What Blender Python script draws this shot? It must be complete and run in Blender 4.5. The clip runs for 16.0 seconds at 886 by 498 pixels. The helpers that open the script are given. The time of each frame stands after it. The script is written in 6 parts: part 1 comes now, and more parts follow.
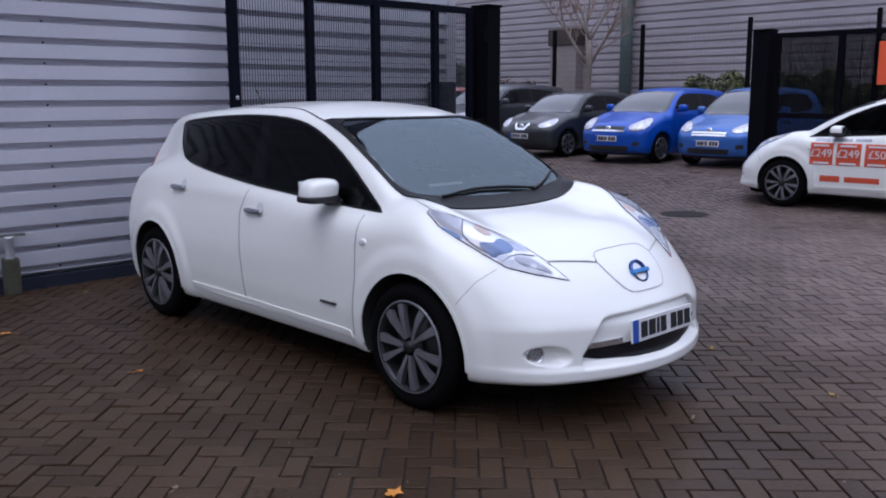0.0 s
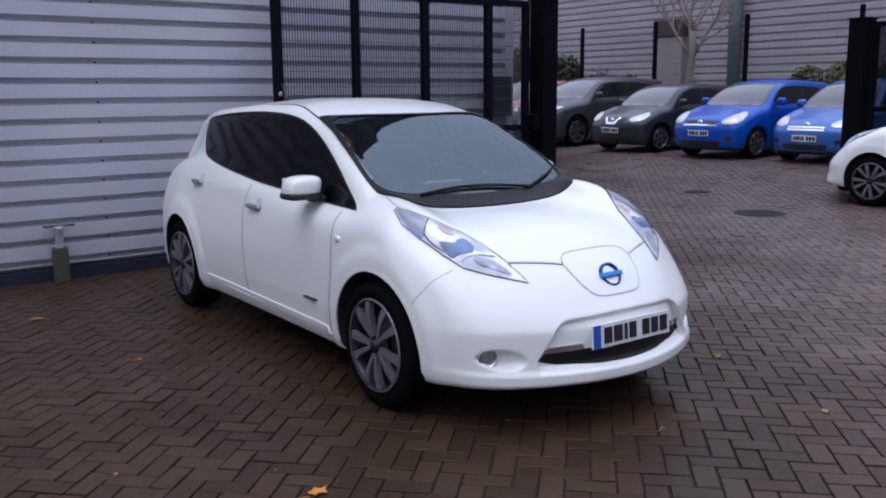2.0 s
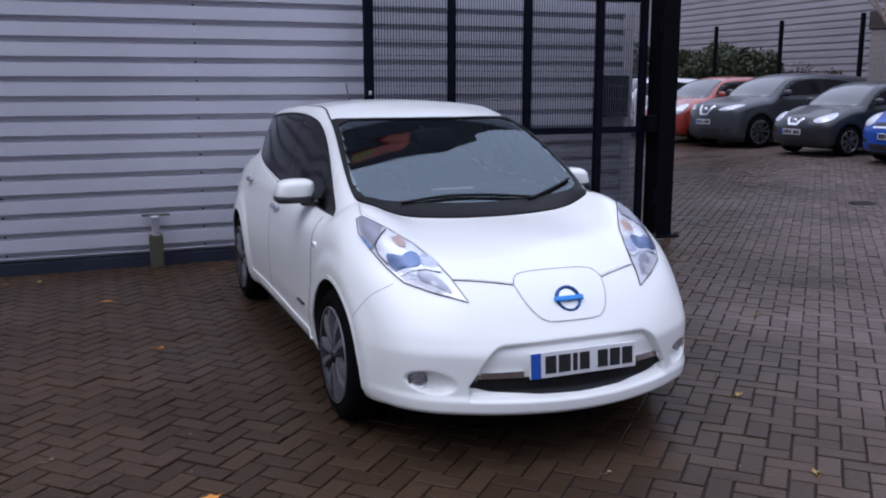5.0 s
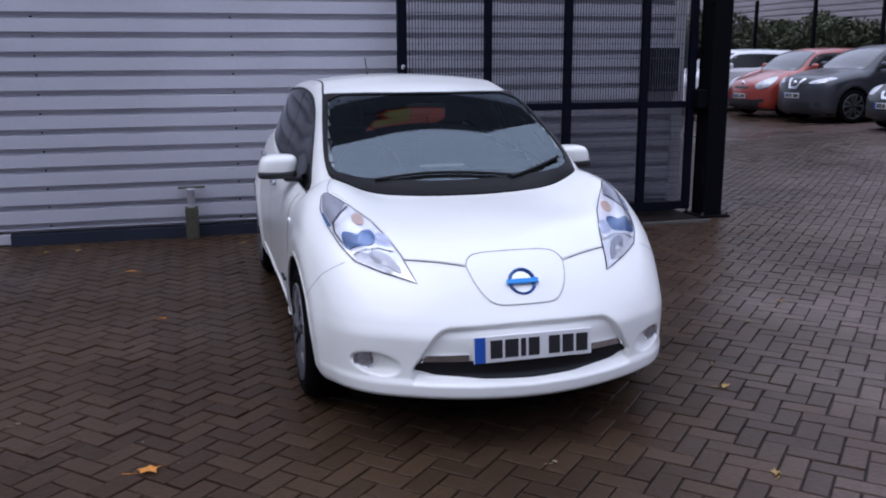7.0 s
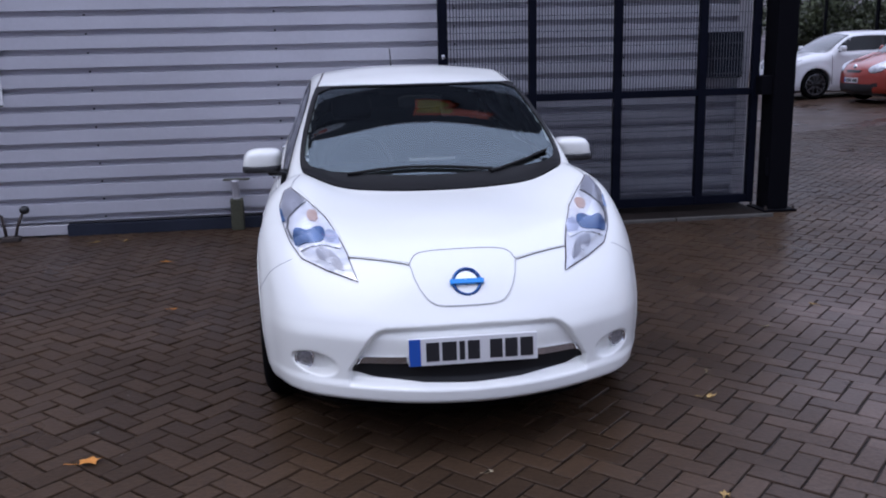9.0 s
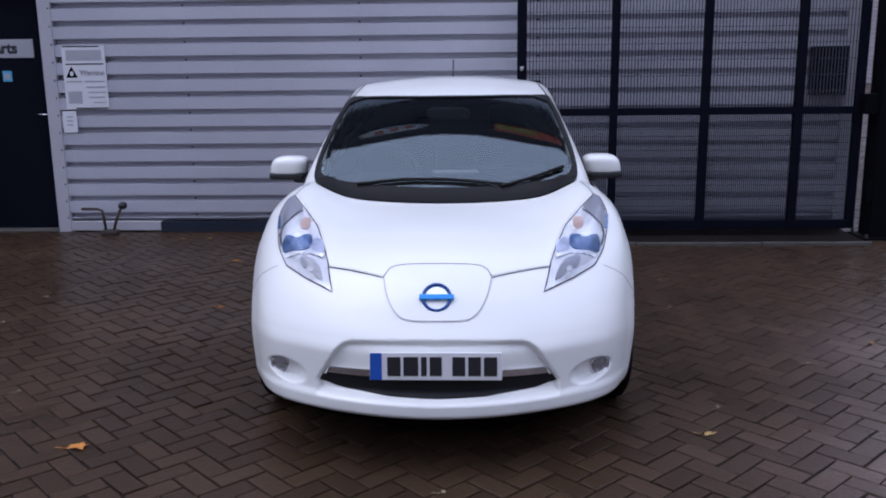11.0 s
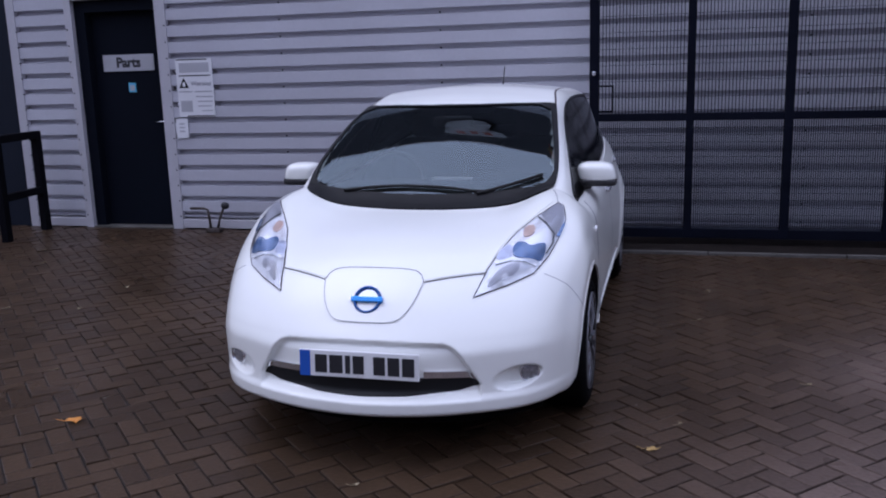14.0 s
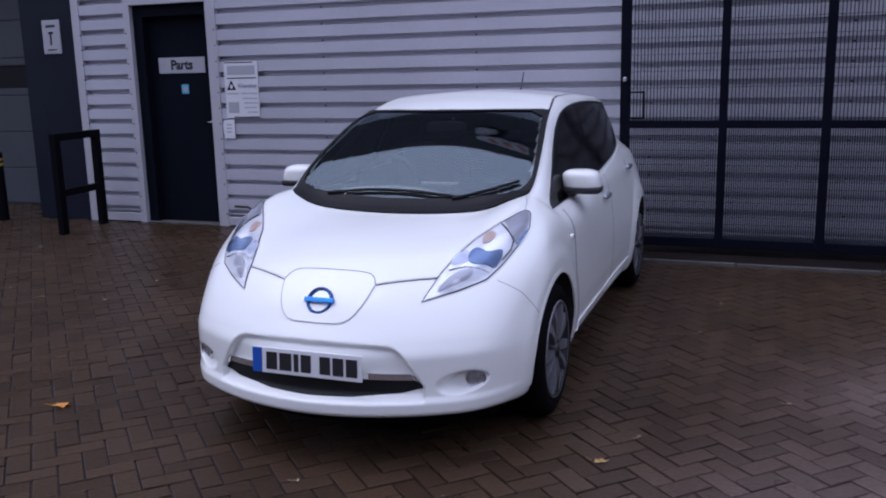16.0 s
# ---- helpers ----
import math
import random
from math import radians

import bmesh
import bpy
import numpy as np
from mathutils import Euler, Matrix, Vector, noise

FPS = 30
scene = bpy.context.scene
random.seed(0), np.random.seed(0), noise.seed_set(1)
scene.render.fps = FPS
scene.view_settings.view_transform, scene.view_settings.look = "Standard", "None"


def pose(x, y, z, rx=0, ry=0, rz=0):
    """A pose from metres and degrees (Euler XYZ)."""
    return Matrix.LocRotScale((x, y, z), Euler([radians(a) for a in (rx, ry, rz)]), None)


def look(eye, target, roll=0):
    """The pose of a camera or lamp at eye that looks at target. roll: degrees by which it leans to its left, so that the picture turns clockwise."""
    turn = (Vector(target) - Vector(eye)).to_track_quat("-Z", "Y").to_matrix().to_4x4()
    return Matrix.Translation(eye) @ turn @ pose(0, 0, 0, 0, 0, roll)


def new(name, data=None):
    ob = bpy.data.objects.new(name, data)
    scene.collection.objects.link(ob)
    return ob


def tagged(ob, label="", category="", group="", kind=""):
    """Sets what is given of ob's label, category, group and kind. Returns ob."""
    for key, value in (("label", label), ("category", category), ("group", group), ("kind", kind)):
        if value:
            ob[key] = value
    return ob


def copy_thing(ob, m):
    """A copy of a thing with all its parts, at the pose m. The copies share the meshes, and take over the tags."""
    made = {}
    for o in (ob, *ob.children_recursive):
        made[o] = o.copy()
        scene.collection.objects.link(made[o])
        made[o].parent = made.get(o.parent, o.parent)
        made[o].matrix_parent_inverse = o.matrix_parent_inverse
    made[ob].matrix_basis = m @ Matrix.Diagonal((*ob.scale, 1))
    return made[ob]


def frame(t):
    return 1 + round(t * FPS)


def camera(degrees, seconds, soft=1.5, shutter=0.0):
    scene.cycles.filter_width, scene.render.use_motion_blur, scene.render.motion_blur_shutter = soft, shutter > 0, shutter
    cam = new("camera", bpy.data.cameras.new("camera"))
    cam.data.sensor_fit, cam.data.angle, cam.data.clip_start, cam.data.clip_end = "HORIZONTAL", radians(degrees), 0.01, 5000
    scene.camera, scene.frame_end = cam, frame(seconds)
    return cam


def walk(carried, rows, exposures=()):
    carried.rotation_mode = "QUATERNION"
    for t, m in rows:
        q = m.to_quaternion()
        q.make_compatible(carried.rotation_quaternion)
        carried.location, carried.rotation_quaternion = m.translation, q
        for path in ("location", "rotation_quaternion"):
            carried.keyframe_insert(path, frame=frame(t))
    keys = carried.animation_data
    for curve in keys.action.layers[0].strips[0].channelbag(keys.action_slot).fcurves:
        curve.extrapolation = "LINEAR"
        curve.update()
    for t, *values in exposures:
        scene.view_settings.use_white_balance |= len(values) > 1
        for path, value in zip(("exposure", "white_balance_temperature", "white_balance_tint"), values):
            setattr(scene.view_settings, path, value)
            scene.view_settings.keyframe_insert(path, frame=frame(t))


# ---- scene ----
cam = camera(53.4, 16.0, soft=2.0)
PATH = [
    (0, (0.385, 0.193, 1.546), (1.748, 1.617, 1.206), -0.2),
    (0.5, (0.494, -0.004, 1.555), (1.794, 1.473, 1.199), -0.8),
    (1, (0.659, -0.132, 1.55), (1.912, 1.382, 1.176), 0.3),
    (1.5, (0.837, -0.161, 1.547), (2.047, 1.391, 1.191), 0.2),
    (2, (0.994, -0.248, 1.561), (2.148, 1.346, 1.208), -0.5),
    (2.5, (1.211, -0.407, 1.561), (2.276, 1.25, 1.213), -0.1),
    (3, (1.396, -0.455, 1.563), (2.407, 1.232, 1.202), 0.1),
    (3.5, (1.565, -0.448, 1.573), (2.538, 1.264, 1.222), 0.0),
    (4, (1.741, -0.52, 1.569), (2.647, 1.224, 1.199), -1.2),
    (4.2, (1.834, -0.573, 1.581), (2.7, 1.191, 1.211), -0.7),
    (6.3, (2.55, -0.773, 1.629), (3.14, 1.1, 1.249), -0.6),
    (6.5, (2.627, -0.806, 1.631), (3.191, 1.071, 1.232), -0.1),
    (7, (2.773, -0.792, 1.621), (3.291, 1.093, 1.198), -0.3),
    (7.5, (2.918, -0.751, 1.627), (3.418, 1.133, 1.177), -0.2),
    (8, (3.092, -0.762, 1.619), (3.536, 1.137, 1.177), -1.2),
    (8.5, (3.348, -0.829, 1.628), (3.684, 1.094, 1.194), -0.3),
    (9, (3.519, -0.807, 1.619), (3.771, 1.127, 1.176), -1.4),
    (9.2, (3.596, -0.788, 1.614), (3.815, 1.151, 1.176), -1.5),
    (11.3, (4.31, -0.801, 1.63), (4.21, 1.153, 1.212), -0.8),
    (11.5, (4.36, -0.784, 1.643), (4.253, 1.169, 1.225), -1.0),
    (12, (4.528, -0.803, 1.65), (4.372, 1.153, 1.266), -1.9),
    (12.5, (4.751, -0.851, 1.65), (4.452, 1.089, 1.267), -0.9),
    (13, (4.919, -0.797, 1.635), (4.548, 1.133, 1.264), -1.1),
    (13.5, (5.074, -0.751, 1.646), (4.656, 1.16, 1.226), -1.1),
    (14, (5.282, -0.785, 1.649), (4.79, 1.11, 1.243), -1.7),
    (14.5, (5.473, -0.802, 1.652), (4.92, 1.074, 1.234), -0.2),
    (15, (5.589, -0.711, 1.632), (4.958, 1.14, 1.217), -0.8),
    (15.5, (5.688, -0.644, 1.645), (5.012, 1.198, 1.254), -0.5),
    (16, (5.863, -0.643, 1.65), (5.173, 1.192, 1.255), -1.3),
]
walk(cam, [(t, look(eye, target, roll)) for t, eye, target, roll in PATH],
     exposures=((0.0, 0.0, 5960, 13), (9.0, 0.02, 5880, 14), (12.0, -0.1, 5750, 16), (16.0, -0.12, 5720, 19)))

# ---- light ----
world = bpy.data.worlds.new("overcast_sky")
scene.world = world
world.use_nodes = True
wn, wl = world.node_tree.nodes, world.node_tree.links
wn.clear()
w_out, w_bg, w_sky = wn.new("ShaderNodeOutputWorld"), wn.new("ShaderNodeBackground"), wn.new("ShaderNodeTexSky")
w_sky.sky_type, w_sky.sun_disc = "NISHITA", False
SUN_EL, SUN_AZ = 62.0, 255.0
w_sky.sun_elevation, w_sky.sun_rotation = radians(SUN_EL), radians(SUN_AZ)
w_sky.air_density, w_sky.dust_density, w_sky.ozone_density = 1.0, 6.0, 1.5
w_mix = wn.new("ShaderNodeMixRGB")
w_mix.inputs[0].default_value = 0.85
# an overcast sky, brighter overhead as at the horizon
w_tc, w_sep, w_map, w_tint = (wn.new(k) for k in ("ShaderNodeTexCoord", "ShaderNodeSeparateXYZ", "ShaderNodeMapRange", "ShaderNodeMixRGB"))
wl.new(w_tc.outputs["Generated"], w_sep.inputs[0])
wl.new(w_sep.outputs["Z"], w_map.inputs["Value"])
w_map.inputs["From Min"].default_value, w_map.inputs["From Max"].default_value = 0.0, 1.0
w_map.inputs["To Min"].default_value, w_map.inputs["To Max"].default_value = 0.26, 1.72
w_tint.blend_type = "MULTIPLY"
w_tint.inputs[0].default_value = 1.0
w_tint.inputs[1].default_value = (8.3, 8.7, 10.6, 1)
wl.new(w_map.outputs[0], w_tint.inputs[2])
wl.new(w_tint.outputs[0], w_mix.inputs[2])
wl.new(w_sky.outputs[0], w_mix.inputs[1])
wl.new(w_mix.outputs[0], w_bg.inputs[0])
w_bg.inputs[1].default_value = 0.128
wl.new(w_bg.outputs[0], w_out.inputs[0])
sun = new("sun", bpy.data.lights.new("sun", "SUN"))
sun.data.energy, sun.data.angle, sun.data.color = 0.45, radians(40), (1.0, 0.97, 0.94)
sun.matrix_world = look((0, 0, 20), (0 - math.sin(radians(SUN_AZ)) * 10, 0 - math.cos(radians(SUN_AZ)) * 10, 20 - 10 * math.tan(radians(SUN_EL))))

# ---- materials ----
MATS = {}


def mat(name, color, rough=0.5, metal=0.0, coat=0.0, grain=0.0, grain_scale=40.0, stain=0.0, stain_scale=1.5, bump=0.0, bump_scale=60.0,
        rough_var=0.0, emit=0.0, per=None, spec=0.5, sheen_tone=None):
    """A principled material with colour varied by two noises, bump and uneven gloss. per: 'object' or 'island' varies each piece."""
    m = bpy.data.materials.new(name)
    m.use_nodes = True
    MATS[name] = m
    nt = m.node_tree
    n, l = nt.nodes, nt.links
    b = n["Principled BSDF"]
    b.inputs["Base Color"].default_value = (*color, 1)
    b.inputs["Roughness"].default_value, b.inputs["Metallic"].default_value = rough, metal
    b.inputs["Coat Weight"].default_value, b.inputs["Coat Roughness"].default_value = coat, 0.04
    b.inputs["Specular IOR Level"].default_value = spec
    tc = n.new("ShaderNodeTexCoord")
    geo = n.new("ShaderNodeNewGeometry")
    coords = geo.outputs["Position"]
    last = None

    def noise_of(scale, detail=4.0):
        t = n.new("ShaderNodeTexNoise")
        t.inputs["Scale"].default_value, t.inputs["Detail"].default_value = scale, detail
        l.new(coords, t.inputs["Vector"])
        return t.outputs["Fac"]

    def vary(sock, amount):
        nonlocal last
        mr = n.new("ShaderNodeMapRange")
        mr.inputs["From Min"].default_value, mr.inputs["From Max"].default_value = 0.25, 0.75
        mr.inputs["To Min"].default_value, mr.inputs["To Max"].default_value = 1 - amount, 1 + amount
        l.new(sock, mr.inputs["Value"])
        if last is None:
            last = mr.outputs[0]
        else:
            mm = n.new("ShaderNodeMath")
            mm.operation = "MULTIPLY"
            l.new(last, mm.inputs[0])
            l.new(mr.outputs[0], mm.inputs[1])
            last = mm.outputs[0]

    if grain:
        vary(noise_of(grain_scale), grain)
    if stain:
        vary(noise_of(stain_scale, 6), stain)
    if per:
        if per[0] == "object":
            oi = n.new("ShaderNodeObjectInfo")
            r = oi.outputs["Random"]
        else:
            r = geo.outputs["Random Per Island"]
        vary(r, per[1])
    base = None
    if sheen_tone:
        # sky sheen painted in: a paler stretch with an uneven edge, out in the open yard to the south-east
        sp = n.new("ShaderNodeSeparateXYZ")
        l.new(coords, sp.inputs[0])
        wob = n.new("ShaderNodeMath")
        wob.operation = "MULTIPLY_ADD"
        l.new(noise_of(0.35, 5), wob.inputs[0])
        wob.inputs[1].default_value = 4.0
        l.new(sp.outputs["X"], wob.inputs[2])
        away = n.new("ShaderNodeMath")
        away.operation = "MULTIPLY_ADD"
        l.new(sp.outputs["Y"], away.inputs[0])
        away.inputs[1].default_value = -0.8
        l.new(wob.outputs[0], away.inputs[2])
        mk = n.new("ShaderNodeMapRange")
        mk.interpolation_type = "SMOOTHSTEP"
        mk.inputs["From Min"].default_value, mk.inputs["From Max"].default_value = sheen_tone[1], sheen_tone[2]
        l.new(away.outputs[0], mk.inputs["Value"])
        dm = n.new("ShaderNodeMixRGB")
        dm.inputs[1].default_value, dm.inputs[2].default_value = (*color, 1), (*sheen_tone[0], 1)
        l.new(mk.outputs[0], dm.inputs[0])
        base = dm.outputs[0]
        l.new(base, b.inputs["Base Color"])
    if last is not None:
        mx = n.new("ShaderNodeMixRGB")
        mx.blend_type = "MULTIPLY"
        mx.inputs[0].default_value = 1
        mx.inputs[1].default_value = (*color, 1)
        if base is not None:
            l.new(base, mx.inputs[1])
        l.new(last, mx.inputs[2])
        l.new(mx.outputs[0], b.inputs["Base Color"])
    if bump:
        bp = n.new("ShaderNodeBump")
        bp.inputs["Strength"].default_value, bp.inputs["Distance"].default_value = bump, 0.01
        l.new(noise_of(bump_scale, 5), bp.inputs["Height"])
        l.new(bp.outputs[0], b.inputs["Normal"])
    if rough_var:
        mr = n.new("ShaderNodeMapRange")
        mr.inputs["From Min"].default_value, mr.inputs["From Max"].default_value = 0.3, 0.7
        mr.inputs["To Min"].default_value, mr.inputs["To Max"].default_value = max(0.02, rough - rough_var), rough + rough_var
        l.new(noise_of(stain_scale * 1.7, 5), mr.inputs["Value"])
        l.new(mr.outputs[0], b.inputs["Roughness"])
    if emit:
        b.inputs["Emission Color"].default_value, b.inputs["Emission Strength"].default_value = (*color, 1), emit
    return m


def glass_mat(name, tint, ior=1.5, rough=0.0, gloss=(0.96, 0.98, 1)):
    m = bpy.data.materials.new(name)
    m.use_nodes = True
    MATS[name] = m
    n, l = m.node_tree.nodes, m.node_tree.links
    n.clear()
    o, mx, tr, gl, fr = (n.new(k) for k in ("ShaderNodeOutputMaterial", "ShaderNodeMixShader", "ShaderNodeBsdfTransparent", "ShaderNodeBsdfGlossy", "ShaderNodeFresnel"))
    tr.inputs[0].default_value = (*tint, 1)
    gl.inputs["Roughness"].default_value = rough
    gl.inputs[0].default_value = (*gloss, 1)
    fr.inputs[0].default_value = ior
    l.new(fr.outputs[0], mx.inputs[0])
    l.new(tr.outputs[0], mx.inputs[1])
    l.new(gl.outputs[0], mx.inputs[2])
    l.new(mx.outputs[0], o.inputs[0])
    return m


M_PEARL = mat("pearl_white_paint", (0.805, 0.812, 0.775), 0.32, coat=0.6, grain=0.015, grain_scale=900, stain=0.015, stain_scale=2.0)
M_SEAM = mat("panel_gap_shadow_black", (0.035, 0.02, 0.022), 0.7)
M_SEAM_GREY = mat("panel_gap_grey", (0.36, 0.36, 0.37), 0.6)
# pearl white toned down to paint the shade in the handle dishes
M_DISH_SHADE = mat("pearl_white_dish_shade", (0.62, 0.62, 0.62), 0.3, coat=0.6)
M_CERAMIC = mat("black_ceramic_print", (0.006, 0.006, 0.007), 0.5, spec=0.25)
M_BLACK_PL = mat("black_plastic", (0.016, 0.016, 0.018), 0.42, grain=0.2, grain_scale=300, bump=0.1, bump_scale=500)
M_TINT = mat("smooth_black_pillar_film", (0.004, 0.004, 0.005), 0.1, spec=0.1)
M_GLOSS_BLACK = mat("gloss_black_trim", (0.01, 0.01, 0.012), 0.12, coat=0.5)
M_RUBBER = mat("tyre_rubber", (0.004, 0.004, 0.0045), 0.85, spec=0.05, grain=0.25, grain_scale=120, bump=0.2, bump_scale=200)
M_RIM = mat("grey_alloy_rim", (0.16, 0.16, 0.18), 0.35, metal=0.8)
M_RIM_FAR = mat("dark_grey_alloy", (0.07, 0.07, 0.075), 0.5, metal=0.4)
M_RIM_DARK = mat("dark_alloy_rim", (0.03, 0.03, 0.034), 0.4, metal=0.5)
M_ALLOY = mat("machined_alloy", (0.20, 0.20, 0.22), 0.42, metal=0.5, grain=0.05, grain_scale=200)
M_ALLOY_DARK = mat("dark_painted_alloy", (0.012, 0.012, 0.014), 0.5)
M_CHROME = mat("chrome", (0.75, 0.76, 0.78), 0.1, metal=1.0)
M_NAVY_CHROME = mat("navy_tinted_chrome", (0.012, 0.07, 0.24), 0.2, metal=0.9, coat=0.6)
M_BLUE_CHROME = mat("blue_tinted_chrome", (0.035, 0.22, 0.56), 0.22, metal=0.9, coat=0.6)
M_LAMP_SILVER = mat("headlamp_reflector_silver", (0.95, 0.95, 0.97), 0.16, metal=0.3, coat=0.5, bump=0.8, bump_scale=15)
M_TAIL = mat("tail_lamp_red", (0.35, 0.02, 0.02), 0.2, coat=1.0)
M_LAMP_BLUE = mat("headlamp_blue_reflector", (0.10, 0.18, 0.36), 0.2, metal=0.4, coat=0.6, grain=0.4, grain_scale=30)
M_LAMP_LILAC = mat("headlamp_lilac_reflector", (0.60, 0.63, 0.76), 0.25, metal=0.3, coat=0.6, grain=0.25, grain_scale=40)
M_LAMP_GREY = mat("headlamp_grey_bezel", (0.42, 0.42, 0.46), 0.3, metal=0.5)
M_FOG = mat("fog_lamp_glass", (0.30, 0.30, 0.32), 0.15, metal=0.5, coat=1.0, grain=0.5, grain_scale=60)
M_LAMP_DARK = mat("headlamp_dark_divider", (0.09, 0.09, 0.10), 0.35, metal=0.3)
M_LAMP_AMBER = mat("indicator_bulb_amber", (0.62, 0.45, 0.38), 0.3, coat=0.5)
M_PLATE_WHITE = mat("number_plate_white", (0.72, 0.72, 0.72), 0.35, stain=0.03)
M_PLATE_BLUE = mat("number_plate_blue", (0.02, 0.09, 0.42), 0.35)
M_INK = mat("black_print", (0.015, 0.015, 0.018), 0.5)
M_CABIN = mat("dark_cabin_trim", (0.022, 0.022, 0.024), 0.8, grain=0.2, grain_scale=90)
M_SEAT = mat("charcoal_seat_fabric", (0.035, 0.034, 0.034), 0.85, grain=0.25, grain_scale=150, bump=0.2, bump_scale=300)
M_PAPER = mat("white_paper", (0.7, 0.7, 0.72), 0.7, stain=0.05)
M_HANDLE = mat("satin_door_handle", (0.45, 0.46, 0.49), 0.25, metal=0.8)
G_SCREEN = glass_mat("windscreen_glass", (0.48, 0.52, 0.53), 2.05, gloss=(0.66, 0.78, 0.84))
G_DARK = glass_mat("privacy_glass", (0.02, 0.02, 0.022), 1.22, 0.10)
G_LENS = glass_mat("clear_lens", (0.93, 0.94, 0.96), 1.45)

M_CLAD = mat("grey_cladding_sheet", (0.525, 0.525, 0.575), 0.42, metal=0.25, grain=0.03, grain_scale=30, stain=0.09, stain_scale=0.8, bump=0.05, bump_scale=4, rough_var=0.08)
M_FLASH = mat("pale_grey_flashing", (0.50, 0.49, 0.525), 0.4, metal=0.2, grain=0.03, stain=0.08)
M_DARK_STEEL = mat("navy_black_painted_steel", (0.004, 0.005, 0.011), 0.7, spec=0.06, grain=0.15, grain_scale=60, stain=0.25, stain_scale=3)
M_GATE_MESH = mat("weathered_gate_mesh", (0.06, 0.064, 0.082), 0.5, spec=0.3, grain=0.2, grain_scale=40, stain=0.25)
M_POST = mat("black_gate_post_paint", (0.003, 0.003, 0.005), 0.7, spec=0.06, grain=0.2, grain_scale=40)
M_FASCIA = mat("dark_slate_fascia", (0.10, 0.10, 0.12), 0.85, stain=0.1, spec=0.2)
M_DOOR = mat("dark_slate_door_paint", (0.0045, 0.006, 0.011), 0.6, spec=0.06, grain=0.05, stain=0.12)
M_SLATE = mat("slate_blue_panel", (0.010, 0.013, 0.022), 0.5, spec=0.15, grain=0.04, stain=0.1)
M_SHUTTER = mat("light_grey_sectional_door", (0.055, 0.062, 0.072), 0.5, grain=0.03, stain=0.12)
M_CONCRETE = mat("worn_concrete", (0.08, 0.074, 0.068), 0.85, grain=0.15, grain_scale=80, stain=0.3, stain_scale=4, bump=0.3)
M_STRIP = mat("dark_brown_strip", (0.012, 0.009, 0.008), 0.85, spec=0.1, grain=0.35, grain_scale=30, stain=0.3, stain_scale=3, bump=0.4, bump_scale=40)
M_PLINTH = mat("slate_blue_plinth", (0.022, 0.026, 0.040), 0.6, spec=0.15, grain=0.1, stain=0.25, stain_scale=2)
M_MOSS = mat("mossy_concrete", (0.055, 0.055, 0.034), 0.85, grain=0.3, grain_scale=50, stain=0.3, stain_scale=8, bump=0.4)
M_SIGN = mat("grey_sign_board", (0.40, 0.40, 0.43), 0.45, stain=0.08)
M_BLUE_STICKER = mat("light_blue_sticker", (0.10, 0.42, 0.62), 0.5)
M_RUST = mat("rusted_steel", (0.045, 0.034, 0.03), 0.8, grain=0.3, grain_scale=60, stain=0.3, stain_scale=12)
M_YELLOW = mat("yellow_band_paint", (0.45, 0.33, 0.02), 0.5, stain=0.1)
M_LEAF = mat("fallen_leaf", (0.55, 0.22, 0.035), 0.6, grain=0.2, grain_scale=80)
M_LEAF_Y = mat("fallen_yellow_leaf", (0.34, 0.22, 0.07), 0.6, grain=0.2, grain_scale=80)
M_SCRAP = mat("pale_leaf_scrap", (0.26, 0.21, 0.13), 0.7, grain=0.2, grain_scale=80)
M_GRIT = mat("pale_grit", (0.26, 0.24, 0.21), 0.8)
M_BARK = mat("pale_bark", (0.22, 0.185, 0.16), 0.85, grain=0.2, grain_scale=20, stain=0.2)
M_TWIG = mat("tan_twig", (0.28, 0.20, 0.16), 0.8, grain=0.2, grain_scale=20)
M_HEDGE = mat("evergreen_leaf", (0.040, 0.050, 0.020), 0.6, per=("island", 0.5))
M_HEDGE_Y = mat("olive_shrub_leaf", (0.082, 0.092, 0.028), 0.6, per=("island", 0.5))
M_HEDGE_R = mat("rust_brown_shrub_leaf", (0.07, 0.035, 0.03), 0.7, per=("island", 0.5))
M_BACK_CLAD = mat("far_grey_cladding", (0.33, 0.305, 0.325), 0.5, metal=0.1, grain=0.03, stain=0.1, stain_scale=0.5)
M_COLUMN = mat("brown_grey_column_sheet", (0.22, 0.19, 0.185), 0.6, grain=0.05, stain=0.15)
M_PIPE_GREEN = mat("green_grey_downpipe", (0.10, 0.135, 0.13), 0.5, stain=0.1)
M_IRON = mat("cast_iron_cover", (0.012, 0.011, 0.011), 0.75, spec=0.2, grain=0.3, grain_scale=60, bump=0.4, bump_scale=40)
M_ORANGE = mat("orange_red_board", (0.75, 0.10, 0.03), 0.45)
M_RED_DECAL = mat("orange_red_decal", (0.62, 0.09, 0.04), 0.45)
# paler paving tone standing in for sky sheen, with the limits of its fade
YARD_SHEEN = ((0.128, 0.096, 0.085), 4.3, 7.4)
M_PAVER = mat("brown_clay_paver", (0.046, 0.0285, 0.0170), 0.36, spec=0.13, grain=0.28, grain_scale=45, stain=0.22, stain_scale=0.7, bump=0.22, bump_scale=55, rough_var=0.10, per=("island", 0.16), sheen_tone=YARD_SHEEN)
M_PAVER_ONE = mat("brown_clay_paver_single", (0.046, 0.0285, 0.0170), 0.36, spec=0.13, grain=0.28, grain_scale=45, stain=0.22, stain_scale=0.7, bump=0.22, bump_scale=55, rough_var=0.10, per=("object", 0.16), sheen_tone=YARD_SHEEN)
